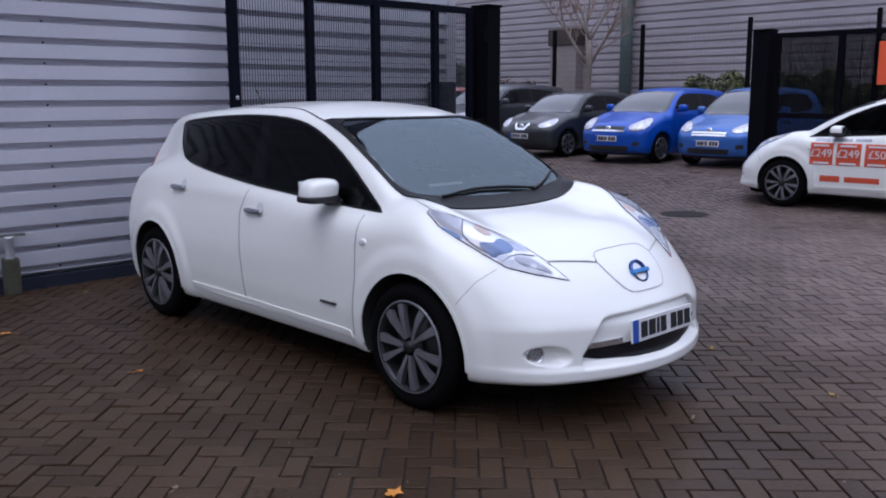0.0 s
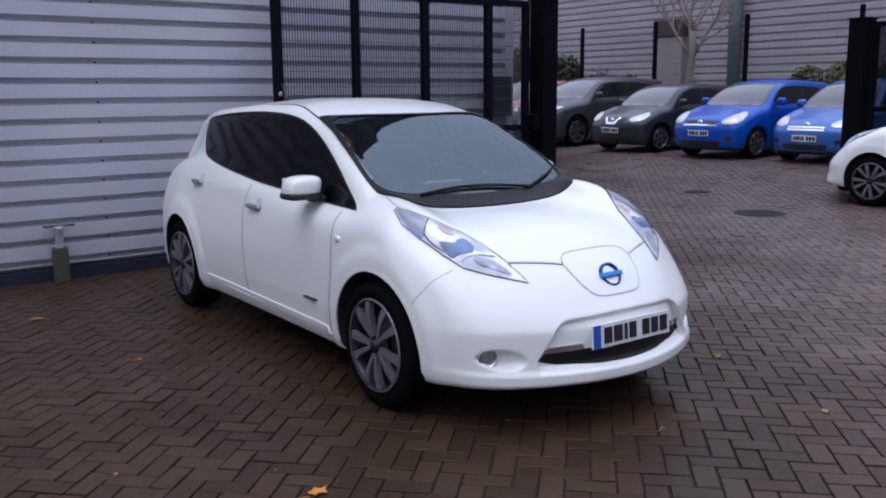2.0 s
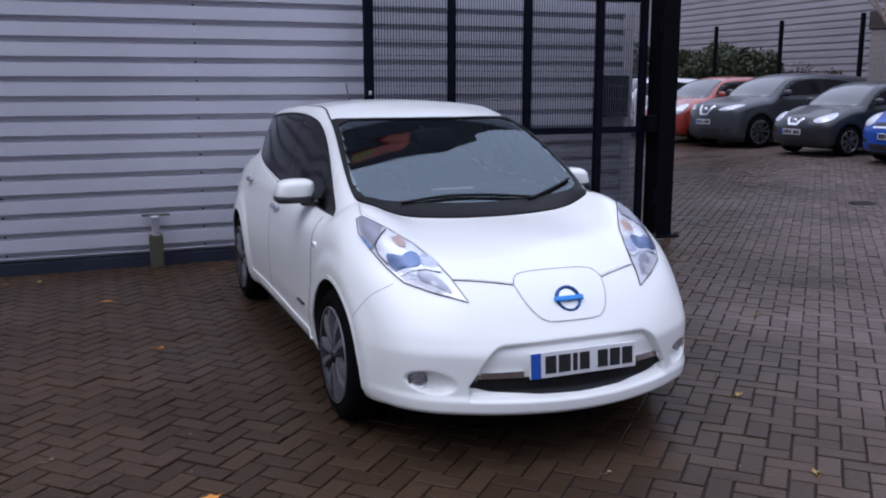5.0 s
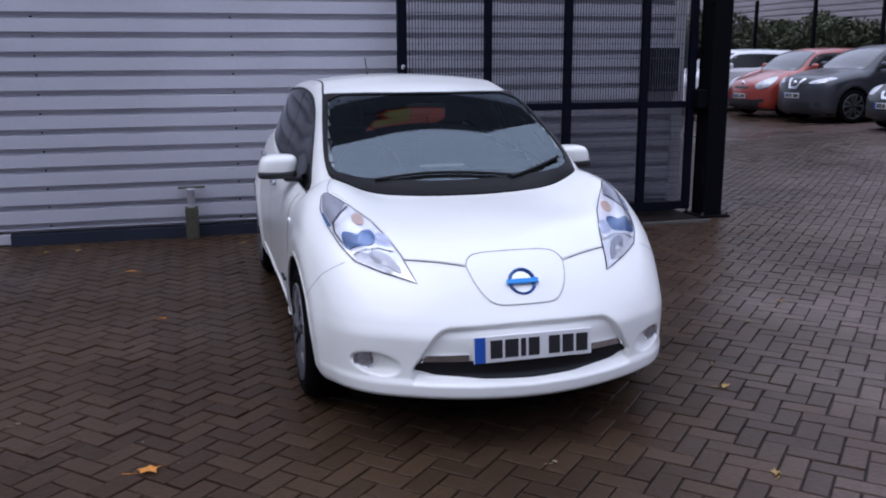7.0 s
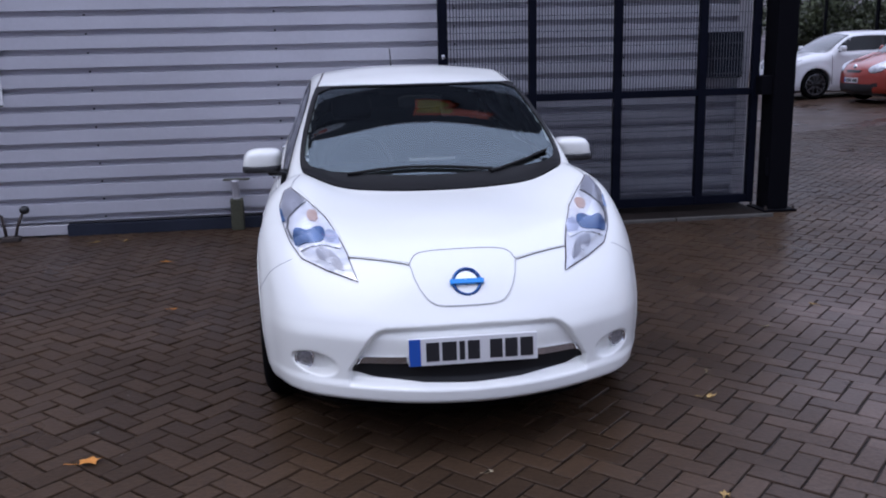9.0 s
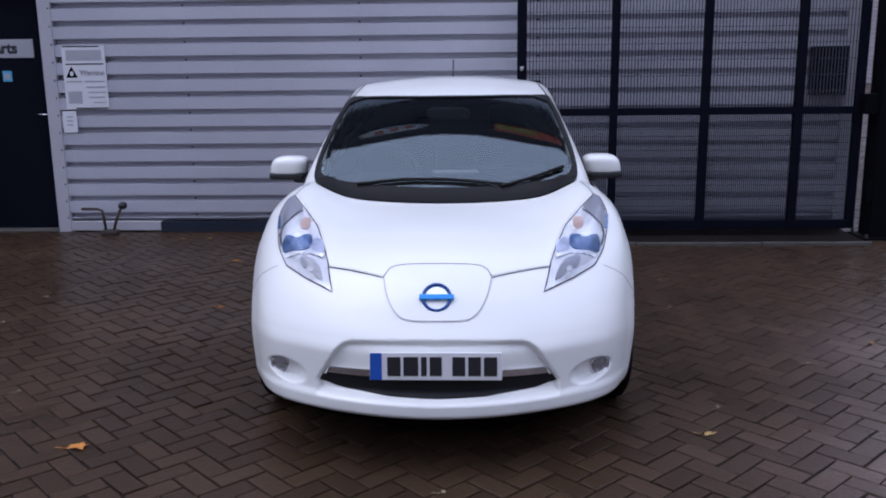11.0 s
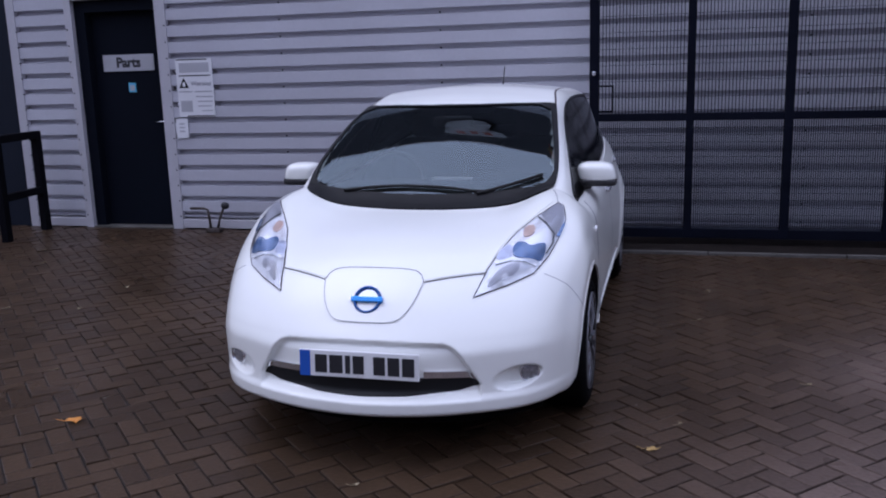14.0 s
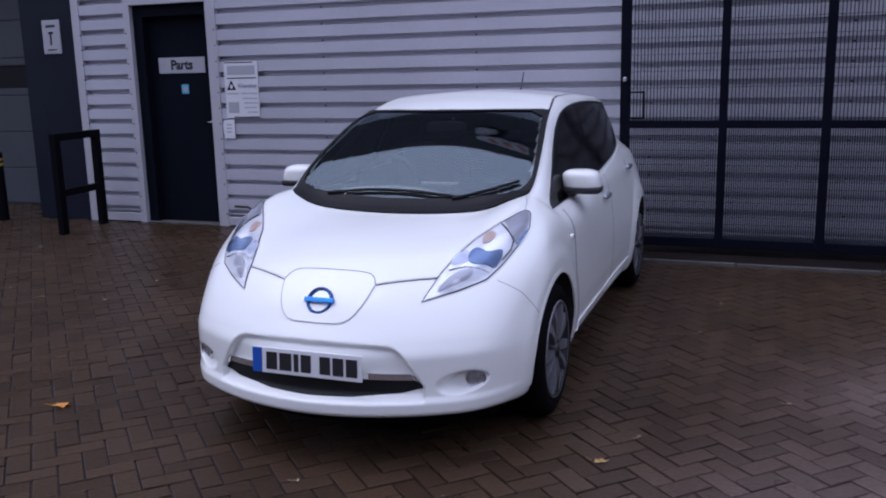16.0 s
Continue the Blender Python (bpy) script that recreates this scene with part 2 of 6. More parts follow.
M_GROUND = mat("dark_jointing_sand", (0.018, 0.0125, 0.0095), 0.8, grain=0.3, grain_scale=100, stain=0.2)
M_FAR_GROUND = mat("far_brown_paving", (0.046, 0.0285, 0.019), 0.36, spec=0.13, grain=0.25, grain_scale=12, stain=0.25, stain_scale=0.5, rough_var=0.15, sheen_tone=YARD_SHEEN)

# ---- building helpers ----
from mathutils.geometry import delaunay_2d_cdt


def mesh_of(name, verts, faces, normals=None, smooth=False):
    me = bpy.data.meshes.new(name)
    me.from_pydata([tuple(map(float, v)) for v in verts], [], [tuple(map(int, f)) for f in faces])
    if smooth or normals is not None:
        me.polygons.foreach_set("use_smooth", [True] * len(me.polygons))
    if normals is not None:
        me.normals_split_custom_set_from_vertices([tuple(map(float, v)) for v in normals])
    me.update()
    return me


def part(name, geo, material, parent=None, label=""):
    """Links a mesh (bmesh or mesh data) as one object under its parent."""
    if isinstance(geo, bmesh.types.BMesh):
        me = bpy.data.meshes.new(name)
        geo.to_mesh(me)
        geo.free()
    else:
        me = geo
    if material and not me.materials:
        me.materials.append(material)
    ob = new(name, me)
    if parent is not None:
        ob.parent = parent
    if label:
        tagged(ob, label=label)
    return ob


def thing(name, label, category, m=None, group="", kind=""):
    ob = new(name)
    ob.empty_display_size = 0.2
    if m is not None:
        ob.matrix_basis = m
    return tagged(ob, label, category, group, kind)


def box_bm(lo, hi, bevel=0.0, m=None, seg=2, bm=None):
    own = bmesh.new()
    bmesh.ops.create_cube(own, size=1.0)
    lo, hi = Vector(lo), Vector(hi)
    for v in own.verts:
        v.co = Vector([lo[i] + (v.co[i] + 0.5) * (hi[i] - lo[i]) for i in range(3)])
    if bevel:
        bmesh.ops.bevel(own, geom=list(own.edges), offset=bevel, segments=seg, affect="EDGES", profile=0.6)
    if m is not None:
        own.transform(m)
    if bm is None:
        return own
    me = bpy.data.meshes.new("tmp")
    own.to_mesh(me)
    own.free()
    bm.from_mesh(me)
    bpy.data.meshes.remove(me)
    return bm


def boxes_bm(rows, bevel=0.0):
    bm = bmesh.new()
    for lo, hi in rows:
        box_bm(lo, hi, bevel, bm=bm, seg=1)
    return bm


def lathe(profile, n=48, axis="x", closed=False):
    """Spins (radius, along) pairs round an axis."""
    verts, faces = [], []
    k = len(profile)
    for i in range(n):
        a = 2 * math.pi * i / n
        for r, h in profile:
            c, s = r * math.cos(a), r * math.sin(a)
            verts.append({"x": (h, c, s), "y": (c, h, s), "z": (c, s, h)}[axis])
    for i in range(n):
        j = (i + 1) % n
        for a in range(k - (0 if closed else 1)):
            b = (a + 1) % k
            faces.append((i * k + a, i * k + b, j * k + b, j * k + a))
    return verts, faces


def tube(points, radius, n=8, cap=True):
    """A tube along points; radius is a number or one for each point."""
    pts = [Vector(p) for p in points]
    rs = [radius] * len(pts) if isinstance(radius, (int, float)) else list(radius)
    verts, faces = [], []
    ref = None
    for i, p in enumerate(pts):
        t = (pts[min(i + 1, len(pts) - 1)] - pts[max(i - 1, 0)]).normalized()
        if ref is None:
            ref = t.cross(Vector((0.3, 0.2, 0.9)) if abs(t.z) < 0.9 else Vector((1, 0.1, 0))).normalized()
        ref = (ref - t * ref.dot(t)).normalized()
        side = t.cross(ref)
        for k in range(n):
            a = 2 * math.pi * k / n
            verts.append(p + (ref * math.cos(a) + side * math.sin(a)) * rs[i])
    for i in range(len(pts) - 1):
        for k in range(n):
            a, b = i * n + k, i * n + (k + 1) % n
            faces.append((a, b, b + n, a + n))
    if cap:
        faces += [tuple(range(n))[::-1], tuple(range((len(pts) - 1) * n, len(pts) * n))]
    return verts, faces


def join(*pieces):
    verts, faces = [], []
    for v, f in pieces:
        o = len(verts)
        verts += list(v)
        faces += [tuple(i + o for i in q) for q in f]
    return verts, faces


def moved(piece, m):
    return [m @ Vector(v) for v in piece[0]], piece[1]


def blob(center, size, e=0.5, n=20, m=20):
    """A superellipsoid: e near 0 is boxy, 1 is round."""
    def pw(c, p):
        return math.copysign(abs(c) ** p, c)
    verts, faces = [], []
    for i in range(m + 1):
        la = -math.pi / 2 + math.pi * i / m
        for k in range(n):
            lo = 2 * math.pi * k / n
            verts.append((center[0] + size[0] * pw(math.cos(la), e) * pw(math.cos(lo), e), center[1] + size[1] * pw(math.cos(la), e) * pw(math.sin(lo), e),
                          center[2] + size[2] * pw(math.sin(la), e)))
    for i in range(m):
        for k in range(n):
            a, b = i * n + k, i * n + (k + 1) % n
            faces.append((a, b, b + n, a + n))
    return verts, faces


def text_mesh(words, size, depth=0.001, bold=0.0):
    """Letters in the built-in font as a mesh, centred, in the x-y plane."""
    cu = bpy.data.curves.new("words", "FONT")
    cu.body, cu.size, cu.extrude, cu.align_x, cu.align_y = words, size, depth, "CENTER", "CENTER"
    cu.offset = bold
    ob = bpy.data.objects.new("words", cu)
    scene.collection.objects.link(ob)
    me = bpy.data.meshes.new_from_object(ob.evaluated_get(bpy.context.evaluated_depsgraph_get()))
    bpy.data.objects.remove(ob)
    bpy.data.curves.remove(cu)
    me.materials.clear()
    return me


class Spline:
    """A smooth curve through points, without overshoot."""

    def __init__(self, *pts):
        self.x, self.y = (np.array(c, float) for c in zip(*pts))
        d = np.diff(self.y) / np.diff(self.x)
        m = np.zeros(len(pts))
        m[0], m[-1] = d[0], d[-1]
        for i in range(1, len(pts) - 1):
            m[i] = 0 if d[i - 1] * d[i] <= 0 else 2 * d[i - 1] * d[i] / (d[i - 1] + d[i])
        self.m = m

    def __call__(self, v):
        v = np.asarray(v, float)
        i = np.clip(np.searchsorted(self.x, v) - 1, 0, len(self.x) - 2)
        h = self.x[i + 1] - self.x[i]
        t = (v - self.x[i]) / h
        lo, hi = t < 0, t > 1
        tc = np.clip(t, 0, 1)
        r = (2 * tc**3 - 3 * tc**2 + 1) * self.y[i] + (tc**3 - 2 * tc**2 + tc) * h * self.m[i] + (3 * tc**2 - 2 * tc**3) * self.y[i + 1] + (tc**3 - tc**2) * h * self.m[i + 1]
        r = np.where(lo, self.y[0] + (v - self.x[0]) * self.m[0], r)
        return np.where(hi, self.y[-1] + (v - self.x[-1]) * self.m[-1], r)


def smax(a, b, k):
    h = np.clip(0.5 + 0.5 * (a - b) / k, 0, 1)
    return b + (a - b) * h + k * h * (1 - h)


def smin(a, b, k):
    return -smax(-a, -b, k)


def step01(lo, hi, x):
    t = np.clip((x - lo) / (hi - lo), 0, 1)
    return t * t * (3 - 2 * t)


def gradient(f, P, e=0.004):
    g = np.stack([f(*(P + d).T) - f(*(P - d).T) for d in np.eye(3) * e], 1) / (2 * e)
    return g


def unit(v):
    return v / np.maximum(np.linalg.norm(v, axis=-1, keepdims=True), 1e-9)


def skin(f, lo, hi, h):
    """The surface f = 0 as quads, with its normals."""
    ax = [np.arange(lo[i], hi[i] + h, h) for i in range(3)]
    V = f(*np.meshgrid(*ax, indexing="ij"))
    n = V.shape
    inside = V < 0
    c = sum(inside[i:n[0] - 1 + i, j:n[1] - 1 + j, k:n[2] - 1 + k].astype(int) for i in (0, 1) for j in (0, 1) for k in (0, 1))
    cells = (c > 0) & (c < 8)
    index = np.full(cells.shape, -1)
    where = np.argwhere(cells)
    index[cells] = np.arange(len(where))
    acc, cnt = np.zeros((len(where), 3)), np.zeros((len(where), 1))
    I, J, K = where.T
    for a, b in [((0, 0, 0), (1, 0, 0)), ((0, 1, 0), (1, 1, 0)), ((0, 0, 1), (1, 0, 1)), ((0, 1, 1), (1, 1, 1)), ((0, 0, 0), (0, 1, 0)), ((1, 0, 0), (1, 1, 0)),
                 ((0, 0, 1), (0, 1, 1)), ((1, 0, 1), (1, 1, 1)), ((0, 0, 0), (0, 0, 1)), ((1, 0, 0), (1, 0, 1)), ((0, 1, 0), (0, 1, 1)), ((1, 1, 0), (1, 1, 1))]:
        va, vb = V[I + a[0], J + a[1], K + a[2]], V[I + b[0], J + b[1], K + b[2]]
        hit = (va < 0) != (vb < 0)
        t = np.where(hit, va / np.where(hit, va - vb, 1), 0)[:, None]
        acc += np.where(hit[:, None], np.array(a) + (np.array(b) - np.array(a)) * t, 0)
        cnt += hit[:, None]
    P = np.array(lo) + (where + acc / cnt) * h
    quads = []
    for d in range(3):
        sl = [slice(1, s - 1) for s in n]
        sl[d] = slice(0, n[d] - 1)
        up = [slice(1, s - 1) for s in n]
        up[d] = slice(1, n[d])
        A, B = inside[tuple(sl)], inside[tuple(up)]
        e = np.argwhere(A != B)
        off = [0 if i == d else 1 for i in range(3)]
        e += off
        flip = inside[tuple(e.T)]
        u, w = [i for i in range(3) if i != d]
        q = []
        for du, dw in ((0, 0), (-1, 0), (-1, -1), (0, -1)):
            ee = e.copy()
            ee[:, u] += du
            ee[:, w] += dw
            q.append(index[tuple(ee.T)])
        q = np.stack(q, 1)
        if d == 1:
            flip = ~flip
        q = np.where(flip[:, None], q, q[:, ::-1])
        quads.append(q)
    Q = np.concatenate(quads)
    for _ in range(3):
        g = gradient(f, P)
        s = f(*P.T) / np.maximum((g**2).sum(1), 0.05)
        P = P - np.clip(s[:, None] * g, -h, h)
    return P, Q, unit(gradient(f, P))


def in_poly(Q, poly):
    Q, poly = np.asarray(Q), np.asarray(poly)
    r = np.zeros(len(Q), bool)
    j = len(poly) - 1
    for i in range(len(poly)):
        a, b = poly[i], poly[j]
        c = (a[1] > Q[:, 1]) != (b[1] > Q[:, 1])
        dy = b[1] - a[1] if b[1] != a[1] else 1e-12
        r ^= c & (Q[:, 0] < (b[0] - a[0]) * (Q[:, 1] - a[1]) / dy + a[0])
        j = i
    return r


def edge_dist(Q, poly):
    Q, poly = np.asarray(Q), np.asarray(poly)
    best = np.full(len(Q), 9.0)
    for i in range(len(poly)):
        a, b = poly[i], poly[(i + 1) % len(poly)]
        d = b - a
        t = np.clip(((Q - a) @ d) / max(d @ d, 1e-12), 0, 1)
        best = np.minimum(best, np.linalg.norm(Q - a - t[:, None] * d, axis=1))
    return best


def chaikin(poly, times, closed=True):
    poly = np.asarray(poly, float)
    for _ in range(times):
        nxt = np.roll(poly, -1, 0) if closed else poly[1:]
        cur = poly if closed else poly[:-1]
        q = np.stack([cur * 0.75 + nxt * 0.25, cur * 0.25 + nxt * 0.75], 1).reshape(-1, poly.shape[1])
        poly = q if closed else np.concatenate([poly[:1], q, poly[-1:]])
    return poly


def dense(poly, step, closed=True):
    out = []
    n = len(poly)
    for i in range(n if closed else n - 1):
        a, b = poly[i], poly[(i + 1) % n]
        k = max(1, int(np.ceil(np.linalg.norm(b - a) / step)))
        out += [a + (b - a) * t / k for t in range(k)]
    if not closed:
        out.append(poly[-1])
    return np.array(out)


class View:
    """A direction from which outlines are laid onto a form."""

    def __init__(self, f, n):
        self.f, self.n = f, unit(np.array(n, float))
        side = np.cross((0, 0, 1), self.n)
        self.a = unit(side) if np.linalg.norm(side) > 0.05 else np.array((1.0, 0, 0))
        self.b = np.cross(self.n, self.a)

    def flat(self, P):
        P = np.asarray(P, float)
        return np.stack([P @ self.a, P @ self.b], -1)

    def onto(self, Q, top):
        """The first point of the form below each flat point."""
        base = Q[:, :1] * self.a + Q[:, 1:] * self.b
        ts = np.arange(top, top - 1.6, -0.012)
        low, high = np.full(len(Q), top - 1.6), np.full(len(Q), top)
        found = np.zeros(len(Q), bool)
        prev = top
        for t in ts:
            v = self.f(*(base + t * self.n).T)
            hit = (v < 0) & ~found
            low[hit], high[hit] = t, prev
            found |= hit
            prev = t
        for _ in range(14):
            mid = (low + high) / 2
            inside = self.f(*(base + mid[:, None] * self.n).T) < 0
            low, high = np.where(inside, mid, low), np.where(inside, high, mid)
        return base + high[:, None] * self.n


def patch(f, pts, n, off=0.003, step=0.03, rnd=0, hole=None, bulge=0.0, reach=0.05, skirt=0.006, shrink=0.0):
    """A panel in the outline pts, laid onto the form f from the direction n and raised by off; its rim turns inwards."""
    v = View(f, n)
    poly = v.flat(pts)
    if rnd:
        poly = chaikin(poly, rnd)
    area = 0.5 * np.sum(poly[:, 0] * np.roll(poly[:, 1], -1) - np.roll(poly[:, 0], -1) * poly[:, 1])
    if area < 0:
        poly = poly[::-1]
    poly = dense(poly, step)
    loops = [poly]
    if hole is not None:
        hp = v.flat(hole)
        if rnd:
            hp = chaikin(hp, rnd)
        loops.append(dense(hp, step))
    lo, hi = poly.min(0), poly.max(0)
    gx, gy = np.meshgrid(np.arange(lo[0], hi[0], step), np.arange(lo[1], hi[1], step), indexing="ij")
    gx[:, ::2] += step * 0.5
    grid = np.stack([gx.ravel(), gy.ravel()], 1)
    ok = in_poly(grid, poly) & (edge_dist(grid, poly) > step * 0.45)
    if hole is not None:
        ok &= ~in_poly(grid, loops[1]) & (edge_dist(grid, loops[1]) > step * 0.45)
    pts2, edges, o = [], [], 0
    for lp in loops:
        pts2.append(lp)
        edges += [(o + i, o + (i + 1) % len(lp)) for i in range(len(lp))]
        o += len(lp)
    allp = np.concatenate(pts2 + [grid[ok]])
    rv, _, rf, *_ = delaunay_2d_cdt([Vector(p) for p in allp], edges, [], 0, 1e-5)
    q = np.array([tuple(p) for p in rv])
    tri = np.array([t for t in rf if len(t) == 3])
    cen = q[tri].mean(1)
    keep = in_poly(cen, poly)
    if hole is not None:
        keep &= ~in_poly(cen, loops[1])
    tri = tri[keep]
    used = np.unique(tri)
    back = np.full(len(q), -1)
    back[used] = np.arange(len(used))
    q, tri = q[used], back[tri]
    top = float((np.asarray(pts) @ v.n).max()) + 0.45
    P = v.onto(q, top)
    N = unit(gradient(f, P, 0.008))
    up = np.full(len(P), off)
    if bulge:
        d = edge_dist(q, poly)
        up = off + bulge * step01(0, reach, d)
    P = P + N * up[:, None]
    a, b, c = P[tri[:, 0]], P[tri[:, 1]], P[tri[:, 2]]
    turned = (np.cross(b - a, c - a) * N[tri[:, 0]]).sum(1) < 0
    tri[turned] = tri[turned][:, ::-1]
    faces = [tuple(t) for t in tri]
    verts, norms = list(P), list(N)
    if skirt:
        count = {}
        for t in faces:
            for i in range(3):
                e = (t[i], t[(i + 1) % 3])
                count[e] = count.get(e, 0) + 1
        for (i, j) in [e for e in count if (e[1], e[0]) not in count]:
            o = len(verts)
            verts += [P[i], P[j], P[j] - N[j] * (off + skirt), P[i] - N[i] * (off + skirt)]
            out = unit(np.cross(P[j] - P[i], (N[i] + N[j]) / 2))
            norms += [out] * 4
            faces.append((o + 1, o, o + 3, o + 2))
    return verts, faces, (None if bulge else norms)


def ribbon(f, pts, n, width, off=0.0015, step=0.03, closed=False, rnd=0):
    """A thin flat band along a line that is laid onto the form."""
    v = View(f, n)
    line = v.flat(pts)
    if rnd:
        line = chaikin(line, rnd, closed)
    line = dense(line, step, closed)
    P = v.onto(line, float((np.asarray(pts) @ v.n).max()) + 0.45)
    N = unit(gradient(f, P, 0.008))
    T = np.roll(P, -1, 0) - np.roll(P, 1, 0)
    if not closed:
        T[0], T[-1] = P[1] - P[0], P[-1] - P[-2]
    S = unit(np.cross(unit(T), N)) * width / 2
    k = len(P)
    verts = list(P + S + N * off) + list(P - S + N * off) + list(P + S - N * 0.004) + list(P - S - N * 0.004)
    faces = []
    for i in range(k if closed else k - 1):
        j = (i + 1) % k
        faces += [(i, j, k + j, k + i), (j, i, 2 * k + i, 2 * k + j), (k + i, k + j, 3 * k + j, 3 * k + i)]
    return verts, faces, list(N) * 4


def flip(pts):
    return [(-p[0], *p[1:]) for p in pts]

# ---- cars ----
def car_form(hood, crown, ridge, nose, round_nose, tail, roof, roof_crown, plan, side, cabin, lean=0.40, belt_z=1.0, floor_z=0.17, axles=(0.94, 3.645), axle_z=0.325,
             arch=0.358, shoulder=0.055, flare=0.010, extra=None, lip=0.0, nose_lift=0.042, tuck=None, edge=0.10):
    """A car body as one implicit form over (across, back from the nose, up)."""
    def f(S, U, Z):
        A = np.sqrt(S * S + 1e-4)
        W = plan(U) + side(Z)
        if tuck is not None:
            W = W - tuck(U) * step01(0.55, 1.05, Z)
        for a in axles:
            r = np.sqrt((U - a) ** 2 + (Z - axle_z) ** 2)
            W = W + flare * step01(arch + 0.15, arch + 0.055, r)
        wall = A - W
        rise = hood(U) - crown(U) * A * A + ridge(U) * np.exp(-(((A - 0.66) / 0.15) ** 2))
        top = (Z - rise) * 0.85
        F = nose(Z) + round_nose * A * A
        if extra is not None:
            F = F + extra(A, Z)
        front = (F - U) * 0.8
        back = U - (tail(Z) - 0.2 * A * A)
        low = smax(smax(smax(wall, top, 0.09), smax(front, back, 0.02), 0.17), floor_z + nose_lift * step01(0.8, 0.2, U) - Z, 0.03)
        gs = (A - (cabin(U) - lean * np.maximum(Z - belt_z, -0.05))) * 0.93
        slope = (roof(U + 0.01) - roof(U - 0.01)) / 0.02
        gt = (Z - (roof(U) - roof_crown(U) * A * A)) / np.sqrt(1 + np.minimum(slope**2, 9))
        gh = np.maximum(smax(gs, gt, edge), 0.75 - Z)
        body = smin(low, gh, shoulder)
        for a in axles:
            cut = arch - lip - np.sqrt((U - a) ** 2 + (Z - axle_z) ** 2)
            body = np.maximum(body, np.minimum(cut, (A - 0.55)))
        return body
    return f


def hatch_extra(A, Z):
    # number-plate recess and the scoops round the fog lamps
    half = 0.485 - 0.62 * np.maximum(Z - 0.36, 0)
    d = -smax(-np.minimum(half - A, (Z - 0.312) * 0.9), Z - 0.535 + 0.10 * A * A, 0.05)
    r = 0.036 * step01(-0.014, 0.014, d)
    q = ((A - 0.630) / 0.092) ** 2 + ((Z - 0.372 - 0.10 * (A - 0.630)) / 0.045) ** 2
    return r + 0.048 * step01(1.2, 0.4, q) * step01(0.50, 0.60, A)


AXLES = (0.94, 3.645)
HATCH_SHAPE = dict(
    axles=AXLES, arch=0.374, flare=0.015,
    hood=Spline((0, 0.58), (0.1, 0.66), (0.22, 0.765), (0.38, 0.835), (0.6, 0.897), (0.85, 0.927), (1.05, 0.945), (1.3, 0.965), (1.5, 0.975), (2.0, 1.0), (2.5, 1.04), (3.0, 1.105), (3.5, 1.150),
                (4.0, 1.092), (4.3, 0.95), (4.45, 0.84)),
    crown=Spline((0, 0.14), (0.4, 0.18), (0.7, 0.11), (1.0, 0.0), (1.3, 0.05), (2, 0.05), (4.4, 0.05)),
    ridge=Spline((0, 0), (0.35, 0.0), (0.6, 0.045), (1.0, 0.075), (1.12, 0.085), (1.3, 0.02), (1.6, 0.0), (4.4, 0)),
    nose=Spline((0.12, 0.16), (0.17, 0.085), (0.215, 0.035), (0.255, 0.012), (0.29, 0.012), (0.325, 0.028), (0.40, 0.033), (0.48, 0.036), (0.545, 0.064), (0.616, 0.109), (0.70, 0.165), (0.78, 0.225),
                (0.9, 0.36), (1.2, 0.8)),
    round_nose=0.50,
    tail=Spline((0.12, 4.33), (0.3, 4.42), (0.5, 4.445), (0.75, 4.465), (0.95, 4.391), (1.1, 4.297), (1.4, 4.1)),
    roof=Spline((0.7, 0.71), (1.0, 0.907), (1.25, 1.08), (1.6, 1.298), (1.88, 1.437), (2.1, 1.488), (2.4, 1.521), (2.8, 1.521), (3.2, 1.505), (3.6, 1.480), (3.9, 1.452), (4.03, 1.416),
                (4.12, 1.315), (4.25, 1.156), (4.45, 0.85)),
    roof_crown=Spline((1.0, 0.0), (1.25, 0.03), (1.4, 0.042), (1.54, 0.068), (1.72, 0.105), (1.95, 0.160), (2.3, 0.126), (3.2, 0.143), (4.4, 0.167)),
    plan=Spline((0.0, 0.78), (0.3, 0.815), (0.6, 0.848), (0.92, 0.868), (1.4, 0.872), (2.5, 0.872), (3.6, 0.888), (4.1, 0.840), (4.45, 0.74)),
    side=Spline((0.12, -0.075), (0.2, -0.05), (0.27, -0.022), (0.34, -0.01), (0.45, 0.0), (0.62, 0.002), (0.78, -0.004), (0.90, -0.022), (1.0, -0.05), (1.2, -0.16)),
    cabin=Spline((0.8, 0.68), (1.1, 0.705), (1.26, 0.735), (1.43, 0.752), (1.6, 0.760), (1.85, 0.764), (2.2, 0.780), (3.0, 0.803), (3.5, 0.769), (4.0, 0.643), (4.4, 0.58)),
    tuck=Spline((0, 0.0), (1.6, 0.0), (2.4, 0.025), (3.2, 0.043), (3.8, 0.052), (4.4, 0.062)), edge=0.07,
    extra=hatch_extra, floor_z=0.203, nose_lift=0.028)
HATCH = car_form(**HATCH_SHAPE)
HATCH_LIP = car_form(**HATCH_SHAPE, lip=0.03)

SIDE_N = (-1, 0, 0.32)


